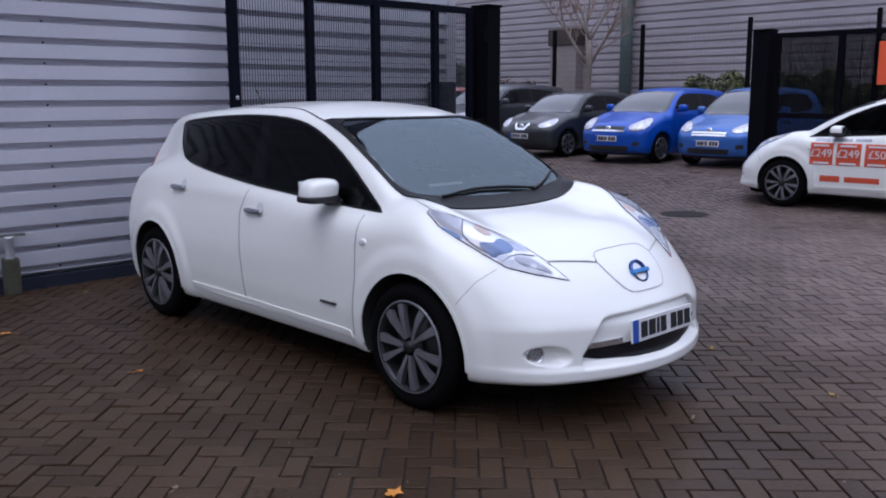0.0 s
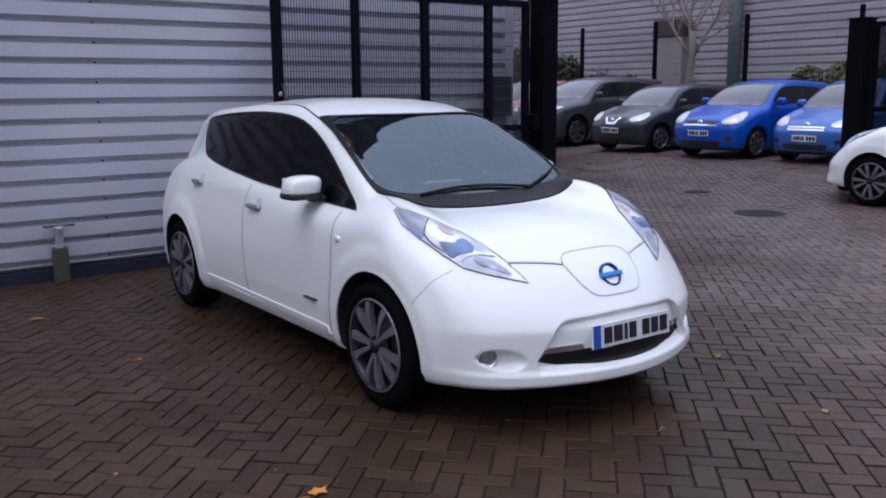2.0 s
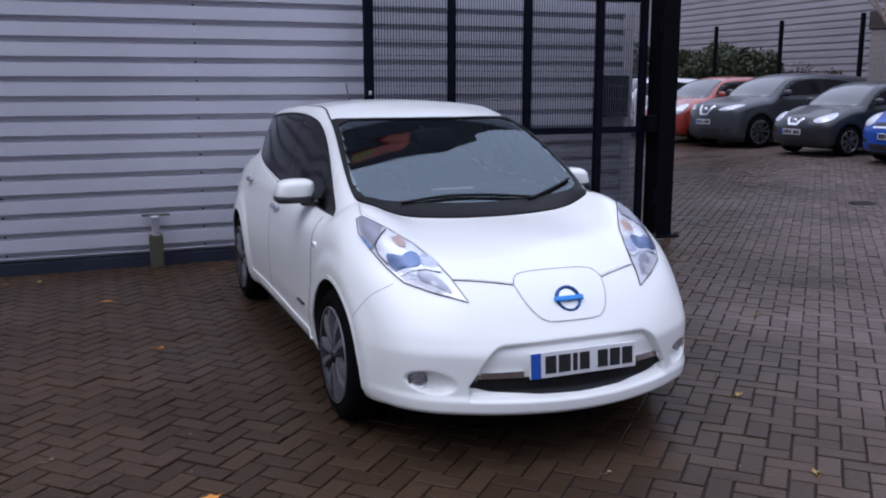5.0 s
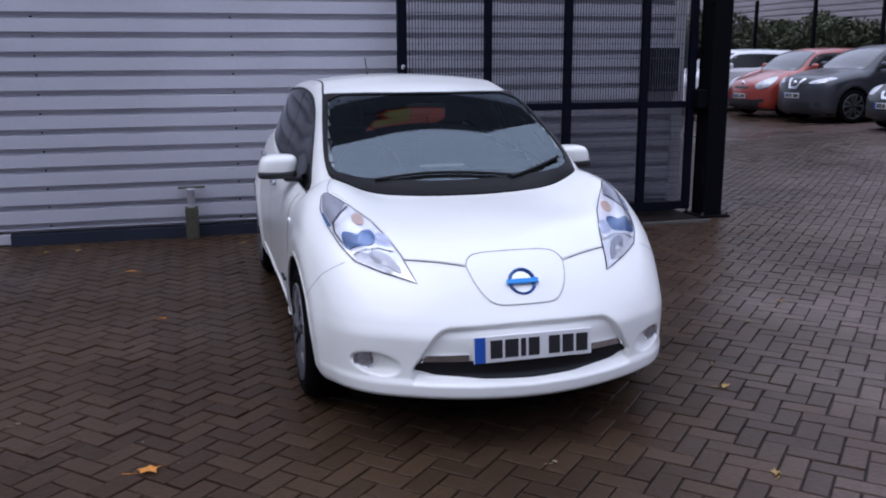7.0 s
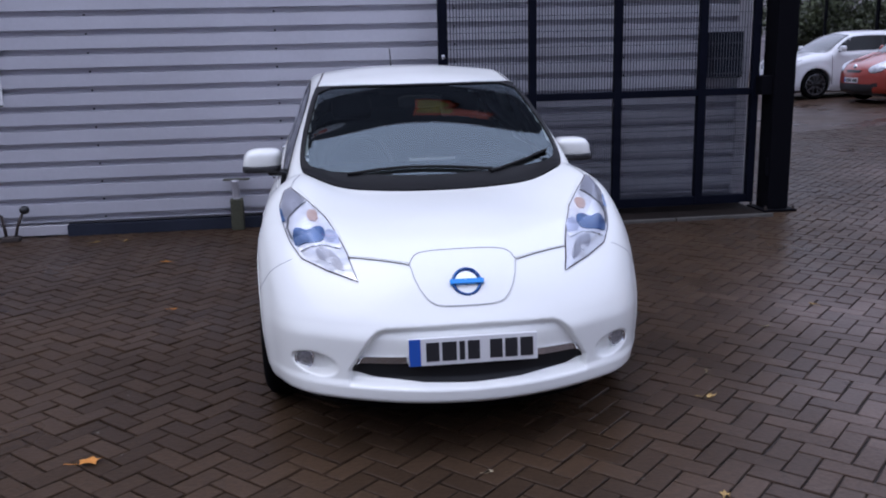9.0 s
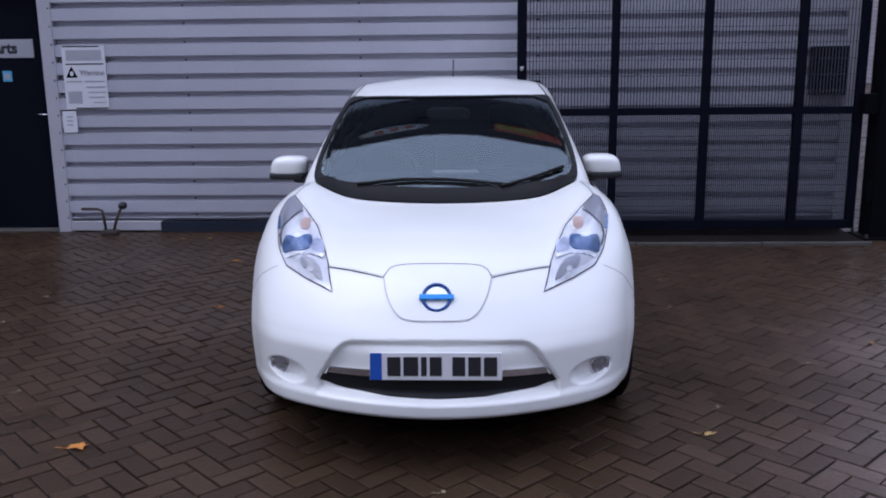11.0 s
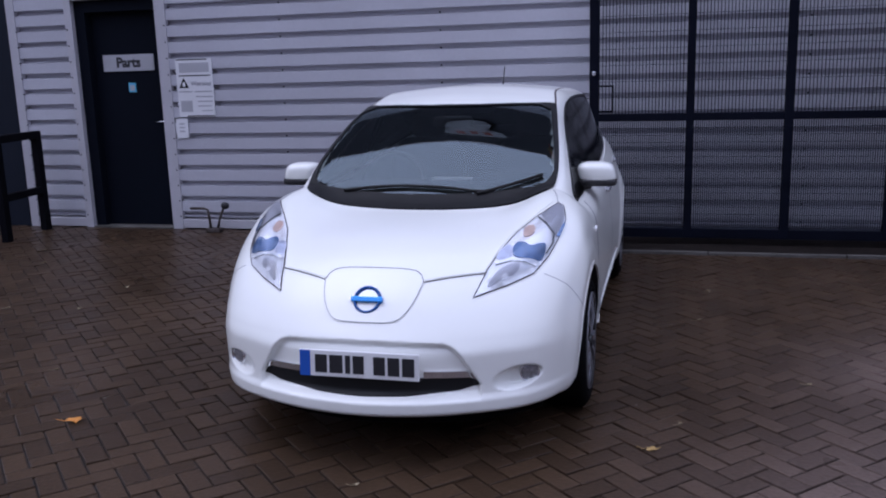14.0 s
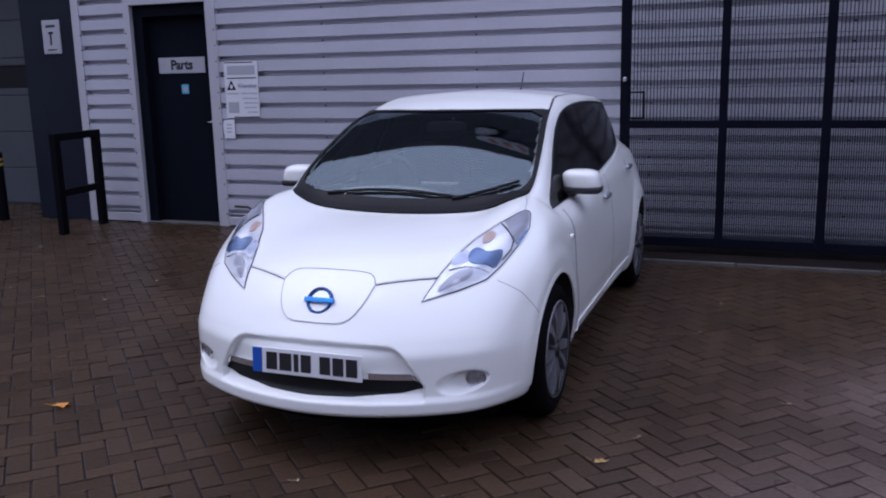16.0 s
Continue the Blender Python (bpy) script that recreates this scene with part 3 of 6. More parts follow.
def wheel_parts(style, r=0.322, rim=0.232, width=0.205):
    """Meshes of one wheel, its outer face towards -x, centred on the hub face."""
    w = width
    out = {}
    out["tyre"] = lathe([(rim - 0.004, 0.012), (rim + 0.012, -0.004), (rim + 0.045, -0.010), (r - 0.03, -0.004), (r - 0.008, 0.012), (r, 0.035), (r, w - 0.035), (r - 0.012, w - 0.01), (rim, w)], 56)
    out["rim"] = lathe([(rim + 0.004, -0.004), (rim + 0.002, -0.010), (rim - 0.010, -0.008), (rim - 0.018, 0.01), (rim - 0.03, 0.05), (rim - 0.035, w), (rim, w)], 56)
    out["rim_lip"] = lathe([(rim + 0.005, -0.006), (rim + 0.001, -0.0125), (rim - 0.005, -0.0105)], 56)
    out["disc"] = lathe([(0.0, 0.062), (0.14, 0.060), (0.145, 0.075), (rim - 0.03, 0.09)], 40)
    spokes = []
    if style == "twin":
        for g in range(5):
            for k in (-1, 1):
                a = 2 * math.pi * g / 5 + math.pi / 2 + k * 0.26
                v = []
                for rr, hw, x0, skew in ((0.045, 0.009, -0.004, 0.35), (0.11, 0.012, -0.012, 0.1), (0.165, 0.017, -0.014, 0.0), (rim - 0.008, 0.022, -0.006, 0.0)):
                    aa = a - k * skew * 0.25
                    c, s = math.cos(aa), math.sin(aa)
                    for ww, dx in ((-hw, 0.030), (-hw, 0), (hw, 0), (hw, 0.030)):
                        v.append((x0 + dx, c * rr - s * ww, s * rr + c * ww))
                fc = [(i * 4 + j, i * 4 + (j + 1) % 4, i * 4 + 4 + (j + 1) % 4, i * 4 + 4 + j) for i in range(3) for j in range(4)]
                spokes.append((v, fc))
    else:
        for g in range(7):
            a = 2 * math.pi * g / 7
            c, s = math.cos(a), math.sin(a)
            v = []
            for rr, hw, x0 in ((0.04, 0.022, 0.0), (rim - 0.01, 0.034, -0.004)):
                for ww, dx in ((-hw, 0.03), (-hw, 0), (hw, 0), (hw, 0.03)):
                    v.append((x0 + dx, c * rr - s * ww, s * rr + c * ww))
            fc = [(j, (j + 1) % 4, 4 + (j + 1) % 4, 4 + j) for j in range(4)]
            spokes.append((v, fc))
    out["spokes"] = spokes
    out["hub_cap"] = lathe([(0.0, -0.016), (0.024, -0.015), (0.030, -0.008), (0.032, 0.02), (0.06, 0.025), (0.062, 0.05)], 24)
    return out


WHEEL_DATA = {}


def add_wheel(car, at, side, style="twin", r=0.322, spoke_mat=None, turn=0.0):
    """A wheel under a car: the rim carries tyre, spokes and hub cap."""
    key = (style, r, spoke_mat.name if spoke_mat else "")
    if key not in WHEEL_DATA:
        k = r / 0.322
        W = wheel_parts(style, r, 0.232 * k, 0.205)
        made = {}
        for nm, mt in (("tyre", M_RUBBER), ("rim", M_RIM_DARK if style == "twin" else M_RIM), ("disc", M_ALLOY_DARK), ("hub_cap", M_ALLOY_DARK), ("rim_lip", M_ALLOY)):
            made[nm] = mesh_of(nm, *W[nm], smooth=True)
            made[nm].materials.append(mt)
        made["spokes"] = []
        for v, fc in W["spokes"]:
            me = mesh_of("spoke", v, fc)
            me.materials.append(spoke_mat or M_ALLOY)
            made["spokes"].append(me)
        WHEEL_DATA[key] = made
    made = WHEEL_DATA[key]
    rim = part("wheel", made["rim"], None, car, "alloy wheel with dark pockets")
    rim.matrix_basis = pose(*at, turn, 0, 0) if side < 0 else pose(*at, turn, 0, 180)
    part("tyre", made["tyre"], None, rim, "black rubber tyre")
    part("brake_disc", made["disc"], None, rim, "dark wheel backing")
    for me in made["spokes"]:
        part("spoke", me, None, rim)
    part("hub_cap", made["hub_cap"], None, rim)
    part("rim_lip", made["rim_lip"], None, rim, "thin machined rim edge")
    return rim


def shell(name, f, lo, hi, h, material, car, holes, label="", keep=None, liner=False):
    """The painted shell, open where the glass sits."""
    P, Q, N = skin(f, lo, hi, h)
    mid, mn = P[Q].mean(1), unit(N[Q].sum(1))
    gone = np.zeros(len(Q), bool) if keep is None else (mid[:, 1] < keep[0]) | (mid[:, 1] > keep[1])
    for pts, n, rnd in holes:
        v = View(f, n)
        poly = chaikin(v.flat(pts), rnd) if rnd else v.flat(pts)
        gone |= in_poly(v.flat(mid), poly) & (mn @ v.n > 0.25)
    arch = np.zeros(len(Q), bool)
    for a in AXLES:
        d = np.stack([a - mid[:, 1], 0.325 - mid[:, 2]], 1)
        r = np.hypot(d[:, 0], d[:, 1])
        arch |= (r < 0.380) & ((mn[:, 1] * d[:, 0] + mn[:, 2] * d[:, 1]) / np.maximum(r, 1e-3) > 0.55)
        arch |= (r < 0.366) & (np.abs(mid[:, 0]) < 0.62) & (mid[:, 2] > 0.18)
    if liner:
        part("wheel_liner", mesh_of("wheel_liner", P, Q[arch & ~gone], N), M_CABIN, car, "black wheel arch lining")
        gone |= arch
    Q = Q[~gone]
    return part(name, mesh_of(name, P, Q, N), material, car, label)


def put(name, f, pts, n, material, car, label="", **kw):
    v, fc, nm = patch(f, pts, n, **kw)
    return part(name, mesh_of(name, v, fc, nm, smooth=True), material, car, label)


def line(name, f, pts, n, width, material, car, **kw):
    v, fc, nm = ribbon(f, pts, n, width, **kw)
    return part(name, mesh_of(name, v, fc, nm), material, car)


def inset(pts, k, shift=(0, 0, 0)):
    c = np.mean(np.asarray(pts, float), 0)
    return [tuple(c + (np.asarray(p) - c) * k + np.array(shift)) for p in pts]


def inward(pts, d):
    """The outline moved inwards by d in the plane of length and height."""
    q = np.array([p[1:] for p in pts], float)
    area = 0.5 * np.sum(q[:, 0] * np.roll(q[:, 1], -1) - np.roll(q[:, 0], -1) * q[:, 1])
    e = unit(np.roll(q, -1, 0) - q)
    n = np.stack([-e[:, 1], e[:, 0]], 1) * np.sign(area)
    m = n + np.roll(n, 1, 0)
    m = m / np.maximum((m * n).sum(1, keepdims=True), 0.35)
    return [(p[0], *(a + d * b)) for p, a, b in zip(pts, q, m)]


def plate_parts(car, at, tilt=0, yaw=0, glyphs=True):
    """A front number plate: white board, blue end, dark bars for its characters."""
    plate = part("number_plate", box_bm((-0.26, -0.006, -0.056), (0.26, 0.006, 0.056), 0.004), M_PLATE_WHITE, car, "white number plate with dark bars")
    plate.matrix_basis = pose(*at, tilt, 0, yaw)
    part("blue_band", box_bm((-0.258, -0.0085, -0.054), (-0.212, -0.005, 0.054)), M_PLATE_BLUE, plate, "blue end band")
    if glyphs:
        x = -0.19
        for k, w in enumerate((0.052, 0.058, 0.022, 0.048, 0.050, 0.050, 0.052)):
            x += 0.030 if k == 4 else 0
            part("plate_bar", box_bm((x, -0.0085, -0.038), (x + w, -0.005, 0.038)), M_INK, plate)
            x += w + 0.0115
    return plate


def build_hatch(m, label):
    car = thing("hatchback_car", label, "car", m)
    f = HATCH
    win = [(-0.60, 3.60, 1.387), (-0.61, 3.45, 1.404), (-0.622, 3.03, 1.429), (-0.612, 2.70, 1.440), (-0.609, 2.385, 1.434), (-0.607, 2.15, 1.407), (-0.619, 1.966, 1.352), (-0.654, 1.762, 1.267),
           (-0.694, 1.561, 1.16), (-0.73, 1.375, 1.038), (-0.77, 1.268, 0.975), (-0.779, 1.236, 0.956), (-0.782, 1.28, 0.957), (-0.782, 1.546, 0.966), (-0.784, 1.976, 0.986), (-0.784, 2.147, 0.998),
           (-0.788, 2.448, 1.016), (-0.783, 2.789, 1.049), (-0.777, 3.014, 1.073), (-0.751, 3.285, 1.106), (-0.725, 3.428, 1.135), (-0.692, 3.512, 1.189), (-0.658, 3.578, 1.245), (-0.605, 3.652, 1.335),
           (-0.598, 3.655, 1.36), (-0.595, 3.643, 1.378)]
    right = [(0.575, 2.0, 1.404), (0.578, 1.985, 1.40), (0.605, 1.80, 1.33), (0.628, 1.65, 1.265), (0.650, 1.50, 1.195), (0.664, 1.385, 1.13), (0.671, 1.28, 1.08), (0.664, 1.19, 1.045), (0.632, 1.10, 1.02),
             (0.56, 1.065, 0.995), (0.45, 1.045, 0.963), (0.2, 1.008, 0.945)]
    scr = [(0, 1.838, 1.42), (0.2, 1.845, 1.42), (0.446, 1.922, 1.415), (0.56, 1.995, 1.407)] + right + [(0, 1.0, 0.94)] + flip(right)[::-1] + [(-0.56, 1.995, 1.407), (-0.446, 1.922, 1.415), (-0.2, 1.845, 1.42)]
    rin = [(0.553, 1.95, 1.388), (0.60, 1.66, 1.275), (0.642, 1.41, 1.145), (0.650, 1.28, 1.08), (0.605, 1.195, 1.045), (0.45, 1.165, 1.02), (0.2, 1.135, 1.0)]
    inner = [(0, 1.81, 1.415), (0.3, 1.85, 1.41)] + rin + [(0, 1.125, 1.0)] + flip(rin)[::-1] + [(-0.3, 1.85, 1.41)]
    SCR_N = (0, -0.5, 0.87)
    holes = [(inward(win, 0.008), SIDE_N, 1), (flip(inward(win, 0.008)), (1, 0, 0.32), 1), (inset(scr, 0.95, (0, 0.012, 0)), SCR_N, 0)]
    shell("body_shell", f, (-0.95, -0.06, 0.1), (0.95, 4.5, 1.6), 0.0165, M_PEARL, car, holes, "pearl white painted body", (0.592, 9), True)
    shell("front_bumper", f, (-0.92, -0.02, 0.13), (0.92, 0.62, 0.93), 0.0095, M_PEARL, car, [], "pearl white front bumper and nose", (-1, 0.6), True)
    big = [(inward(win, 0.03), SIDE_N, 1), (flip(inward(win, 0.03)), (1, 0, 0.32), 1), (inset(scr, 0.94, (0, 0.03, 0)), SCR_N, 0)]
    shell("cabin_liner", lambda S, U, Z: f(S, U, Z) + 0.05, (-0.95, -0.06, 0.1), (0.95, 4.5, 1.6), 0.05, M_CABIN, car, big, "dark cabin lining")
    # windscreen
    ws = put("windscreen", f, inset(scr, 0.97), SCR_N, G_SCREEN, car, "clear windscreen reflecting the sky", off=0.004, step=0.04, skirt=0)
    ws.visible_shadow = False
    put("black_border", f, scr, SCR_N, M_CERAMIC, ws, "black border of the windscreen", off=0.010, step=0.03, hole=inner, rnd=1)
    for sgn in (-1, 1):
        # wipers
        pts = [(-0.44, 1.15), (-0.2, 1.178), (0.05, 1.172), (0.33, 1.14)] if sgn < 0 else [(0.28, 1.13), (0.45, 1.19), (0.60, 1.265)]
        vv = View(f, (0, 0, 1))
        q = dense(chaikin(np.array(pts, float), 2, False), 0.05, False)
        hp = vv.onto(np.stack([q @ np.array([vv.a[0], vv.a[1]]), q @ np.array([vv.b[0], vv.b[1]])], 1), 2.0)
        nn = unit(gradient(f, hp, 0.008))
        wp = part("wiper", mesh_of("wiper", *tube([tuple(p) for p in hp + nn * 0.018], 0.008, 8), smooth=True), M_CERAMIC, car, "black wiper arm")
        part("wiper_blade", mesh_of("wiper_blade", *tube([tuple(p) for p in hp + nn * 0.013], 0.006, 6), smooth=True), M_RUBBER, wp)
    # side glass, doors, handles
    for sgn in (-1, 1):
        sx = (lambda p: p) if sgn < 0 else flip
        n = SIDE_N if sgn < 0 else (1, 0, 0.32)
        nf = (-1, 0, 0) if sgn < 0 else (1, 0, 0)
        fd = [(-0.87, 1.375, 0.30), (-0.87, 1.36, 0.6), (-0.86, 1.358, 0.88), (-0.85, 1.36, 0.938), (-0.83, 1.963, 0.962), (-0.82, 2.47, 0.995), (-0.86, 2.525, 0.85), (-0.875, 2.50, 0.6), (-0.875, 2.46, 0.30)]
        rd = [(-0.87, 2.468, 0.30), (-0.875, 2.508, 0.6), (-0.86, 2.533, 0.85), (-0.82, 2.478, 0.992), (-0.79, 2.92, 1.042), (-0.76, 3.36, 1.098), (-0.79, 3.46, 1.03), (-0.84, 3.50, 0.86), (-0.875, 3.38, 0.66), (-0.875, 3.22, 0.50),
              (-0.87, 3.13, 0.30)]
        for nm, poly, hu, hz in (("front_door", fd, 2.36, 0.873), ("rear_door", rd, 3.332, 0.951)):
            d = put(nm, f, sx(poly), nf, M_PEARL, car, "pearl white car door", off=0.004, step=0.025, skirt=0.005)
            rim = poly[3::-1] + poly[:5:-1] if nm == "front_door" else poly[0:4]
            line("door_gap", f, sx(rim), nf, 0.003, M_SEAM_GREY, d, off=0.0048)
            v = View(f, nf)
            hp = v.onto(v.flat(np.array([(-sgn * -1 * 0.87 if sgn < 0 else 0.87, hu, hz)])), 1.3)[0]
            hx = hp[0] + sgn * 0.022
            # no hollow here: a darker flat patch paints the dish's shade
            put("handle_dish", f, sx([(-0.87, hu - 0.055 + 0.045 * math.cos(t), hz + 0.012 + 0.042 * math.sin(t)) for t in np.linspace(0, 6.0, 14)]), nf, M_DISH_SHADE, d, "flat grey patch painted as the shade in the handle dish", off=0.0052, step=0.02, skirt=0.001)
            part("door_handle", mesh_of("door_handle", *join(blob((hx, hu, hz), (0.013, 0.095, 0.016), 0.6), blob((hx - sgn * 0.014, hu - 0.07, hz), (0.016, 0.018, 0.014), 0.5),
                                                              blob((hx - sgn * 0.014, hu + 0.07, hz), (0.016, 0.018, 0.014), 0.5)), smooth=True), M_HANDLE, d, "satin silver pull handle")
        g = put("side_glass", f, sx(win), n, G_DARK, car, "dark tinted side windows", off=0.0035, step=0.06, rnd=1, skirt=0)
        put("window_surround", f, sx(win), n, M_CERAMIC, g, "black window surround", off=0.0045, step=0.03, rnd=1, hole=sx(inward(win, 0.014)))
        put("door_pillar", f, sx([(-0.8, 2.50, 1.03), (-0.65, 2.56, 1.43), (-0.65, 2.47, 1.43), (-0.8, 2.38, 1.02)]), n, M_TINT, g, "black pillar between side windows", off=0.0045)
        # sill strip, arch lips, indicator, badge bar
        put("sill_strip", f, sx([(-0.87, 1.38, 0.285), (-0.87, 3.10, 0.305), (-0.87, 3.12, 0.335), (-0.87, 1.40, 0.318)]), nf, M_PEARL, car, "white moulded sill strip", off=0.012, step=0.06, skirt=0.014)
        for a in AXLES:
            ring = [(0.388, t) for t in np.linspace(-0.16, math.pi + 0.16, 28)] + [(0.369, t) for t in np.linspace(math.pi + 0.16, -0.16, 28)]
            put("arch_lip", HATCH_LIP, sx([(-0.87, a - r * math.cos(t), 0.325 + r * math.sin(t)) for r, t in ring]), nf, M_PEARL, car, off=0.002, step=0.02, skirt=0.006)
        part("side_indicator", mesh_of("side_indicator", *blob((sgn * 0.868, 1.297, 0.81), (0.009, 0.026, 0.015), 0.6), smooth=True), M_LAMP_SILVER, car, "small side indicator lamp")
        # mirror
        mx0 = -0.885 if sgn < 0 else 0.845
        mv, mf = blob((mx0, 1.645, 1.052), (0.102, 0.080, 0.064), 0.62, 32, 24)
        mv = [(x + sgn * 0.012 * (1.05 - z) / 0.06, y, max(z, 1.022)) for x, y, z in mv]
        mir = part("door_mirror", mesh_of("door_mirror", mv, mf, smooth=True), M_PEARL, car, "white door mirror with black base")
        part("mirror_base", mesh_of("mirror_base", *join(blob((mx0 + sgn * 0.004, 1.645, 1.008), (0.104, 0.082, 0.022), 0.42), blob((mx0 - sgn * 0.085, 1.62, 0.985), (0.06, 0.04, 0.018), 0.6)), smooth=True), M_BLACK_PL, mir)
        part("mirror_glass", box_bm((mx0 - 0.075, 1.722, 1.018), (mx0 + 0.075, 1.732, 1.10), 0.005), M_CHROME, mir)
        # headlamps
        hs = [(0.437, 0.287, 0.69), (0.475, 0.42, 0.783), (0.508, 0.535, 0.838), (0.553, 0.665, 0.89), (0.63, 0.80, 0.945), (0.712, 0.95, 0.99), (0.735, 0.945, 0.975), (0.760, 0.84, 0.925), (0.745, 0.71, 0.87),
              (0.712, 0.575, 0.808), (0.665, 0.479, 0.757), (0.56, 0.385, 0.72)]
        hs = hs if sgn > 0 else flip(hs)
        hn = (0.55 * sgn, -0.45, 0.7)
        lamp = put("headlamp", f, hs, hn, M_LAMP_SILVER, car, "clear headlamp with silver and blue reflectors", off=0.004, step=0.03)
        line("headlamp_gap", f, hs, hn, 0.0045, M_SEAM, lamp, off=0.0045, closed=True)
        def sub(pts):
            return pts if sgn > 0 else flip(pts)
        put("blue_reflector", f, sub([(0.697, 0.637, 0.857), (0.665, 0.622, 0.856), (0.635, 0.59, 0.851), (0.605, 0.606, 0.862), (0.572, 0.599, 0.866), (0.56, 0.55, 0.845), (0.575, 0.515, 0.82), (0.614, 0.522, 0.811),
                                     (0.65, 0.535, 0.81), (0.687, 0.533, 0.792), (0.70, 0.58, 0.82)]), hn, M_LAMP_BLUE, lamp, "dark blue reflector band", off=0.009, step=0.03, rnd=1)
        put("pale_reflector", f, sub([(0.558, 0.585, 0.862), (0.507, 0.551, 0.848), (0.498, 0.472, 0.805), (0.57, 0.508, 0.815)]), hn, M_LAMP_LILAC, lamp, "pale blue-grey inner reflector", off=0.007, step=0.03, rnd=1)
        put("lower_bezel", f, sub([(0.606, 0.502, 0.798), (0.535, 0.461, 0.789), (0.498, 0.391, 0.754), (0.483, 0.336, 0.718), (0.531, 0.388, 0.735), (0.545, 0.415, 0.75), (0.595, 0.444, 0.758)]), hn, M_LAMP_GREY, lamp,
            "grey lower reflector", off=0.008, step=0.03, rnd=1)
        put("lower_mirror", f, sub([(0.568, 0.43, 0.765), (0.54, 0.42, 0.765), (0.535, 0.40, 0.745), (0.558, 0.405, 0.745)]), hn, M_LAMP_SILVER, lamp, off=0.010, step=0.03, rnd=1)
        put("upper_bezel", f, sub([(0.712, 0.936, 0.99), (0.649, 0.812, 0.952), (0.67, 0.784, 0.938), (0.721, 0.717, 0.888), (0.742, 0.70, 0.866), (0.756, 0.815, 0.921), (0.735, 0.925, 0.97)]), hn, M_LAMP_GREY, lamp,
            "grey rear bezel", off=0.007, step=0.03)
        put("side_reflector", f, sub([(0.748, 0.80, 0.91), (0.757, 0.82, 0.91), (0.745, 0.715, 0.868), (0.732, 0.705, 0.875)]), hn, M_LAMP_BLUE, lamp, "dark blue side reflector", off=0.009, step=0.03)
        put("indicator_lamp", f, sub([(0.641, 0.731, 0.921), (0.592, 0.722, 0.918), (0.590, 0.635, 0.882), (0.637, 0.654, 0.886)]), hn, M_LAMP_AMBER, lamp, "pale amber indicator", off=0.008, step=0.03, rnd=1)
        line("reflector_step", f, sub([(0.50, 0.455, 0.80), (0.56, 0.497, 0.808), (0.62, 0.512, 0.803), (0.668, 0.512, 0.785)]), hn, 0.016, M_LAMP_SILVER, lamp, off=0.012)
        line("divider", f, sub([(0.645, 0.79, 0.945), (0.682, 0.757, 0.921), (0.721, 0.715, 0.888), (0.725, 0.655, 0.855), (0.70, 0.58, 0.815)]), hn, 0.007, M_LAMP_DARK, lamp, off=0.010)
        lens = put("lens", f, hs, hn, G_LENS, lamp, "clear bulging lens", off=0.006, step=0.025, bulge=0.034, reach=0.09, skirt=0)
        lens.visible_shadow = False
        # fog lamps
        fv = View(f, (0, -1, 0))
        fp = fv.onto(fv.flat(np.array([(sgn * 0.672, 0.3, 0.378)])), 0.8)[0]
        fog = part("fog_lamp", mesh_of("fog_lamp", *moved(lathe([(0.0, -0.006), (0.028, -0.004), (0.037, 0.0), (0.039, 0.03)], 28, "y"), pose(fp[0], fp[1] - 0.014, fp[2], 0, 0, sgn * 24)), smooth=True), M_FOG, car, "round fog lamp")
        part("fog_lamp_ring", mesh_of("fog_lamp_ring", *moved(lathe([(0.037, 0.004), (0.039, -0.008), (0.044, -0.008), (0.047, 0.03)], 28, "y"), pose(fp[0], fp[1] - 0.014, fp[2], 0, 0, sgn * 24)), smooth=True), M_CHROME, fog)
        # bumper seam and chrome strip
        line("bumper_gap", f, sub([(0.66, 0.53, 0.735), (0.76, 0.575, 0.68), (0.88, 0.61, 0.595)]), (0.8 * sgn, -0.5, 0.3), 0.0032, M_SEAM_GREY, car)
        put("chrome_strip", f, sub([(0.262, 0.06, 0.392), (0.47, 0.15, 0.385), (0.455, 0.15, 0.412), (0.262, 0.06, 0.420)]), (0, -1, 0), M_CHROME, car, "chrome grille strip", off=0.008, step=0.03)
        put("tail_lamp", f, sub([(0.60, 4.24, 1.16), (0.68, 4.30, 0.88), (0.56, 4.42, 0.86), (0.50, 4.32, 1.14)]), (0.5 * sgn, 0.85, 0.1), M_TAIL, car, "red tail lamp", off=0.006, step=0.05, rnd=1)
        for a in AXLES:
            add_wheel(car, (sgn * 0.868, a, 0.322), sgn, turn=-30 if a < 2 else 10)
    # bonnet, charging lid, badge, grille, plate
    half = [(0.0, 0.318, 0.815), (0.17, 0.32, 0.812), (0.205, 0.305, 0.80), (0.228, 0.29, 0.785), (0.464, 0.40, 0.79), (0.50, 0.535, 0.84), (0.545, 0.665, 0.895), (0.622, 0.80, 0.95), (0.69, 0.935, 0.99), (0.69, 1.03, 1.02),
            (0.66, 1.115, 1.035), (0.63, 1.083, 1.02), (0.56, 1.052, 0.99), (0.45, 1.032, 0.96), (0.2, 0.994, 0.945), (0.0, 0.986, 0.94)]
    bonnet = put("bonnet", f, half + flip(half[1:-1])[::-1], (0, -0.25, 0.97), M_PEARL, car, "pearl white bonnet", off=0.003, step=0.04, skirt=0.004)
    line("bonnet_gap", f, [(-0.47, 0.388, 0.79), (-0.225, 0.268, 0.785)], (0, -0.5, 0.85), 0.0026, M_SEAM, bonnet, off=0.0042)
    line("bonnet_gap", f, [(0.47, 0.388, 0.79), (0.225, 0.268, 0.785)], (0, -0.5, 0.85), 0.0026, M_SEAM, bonnet, off=0.0042)
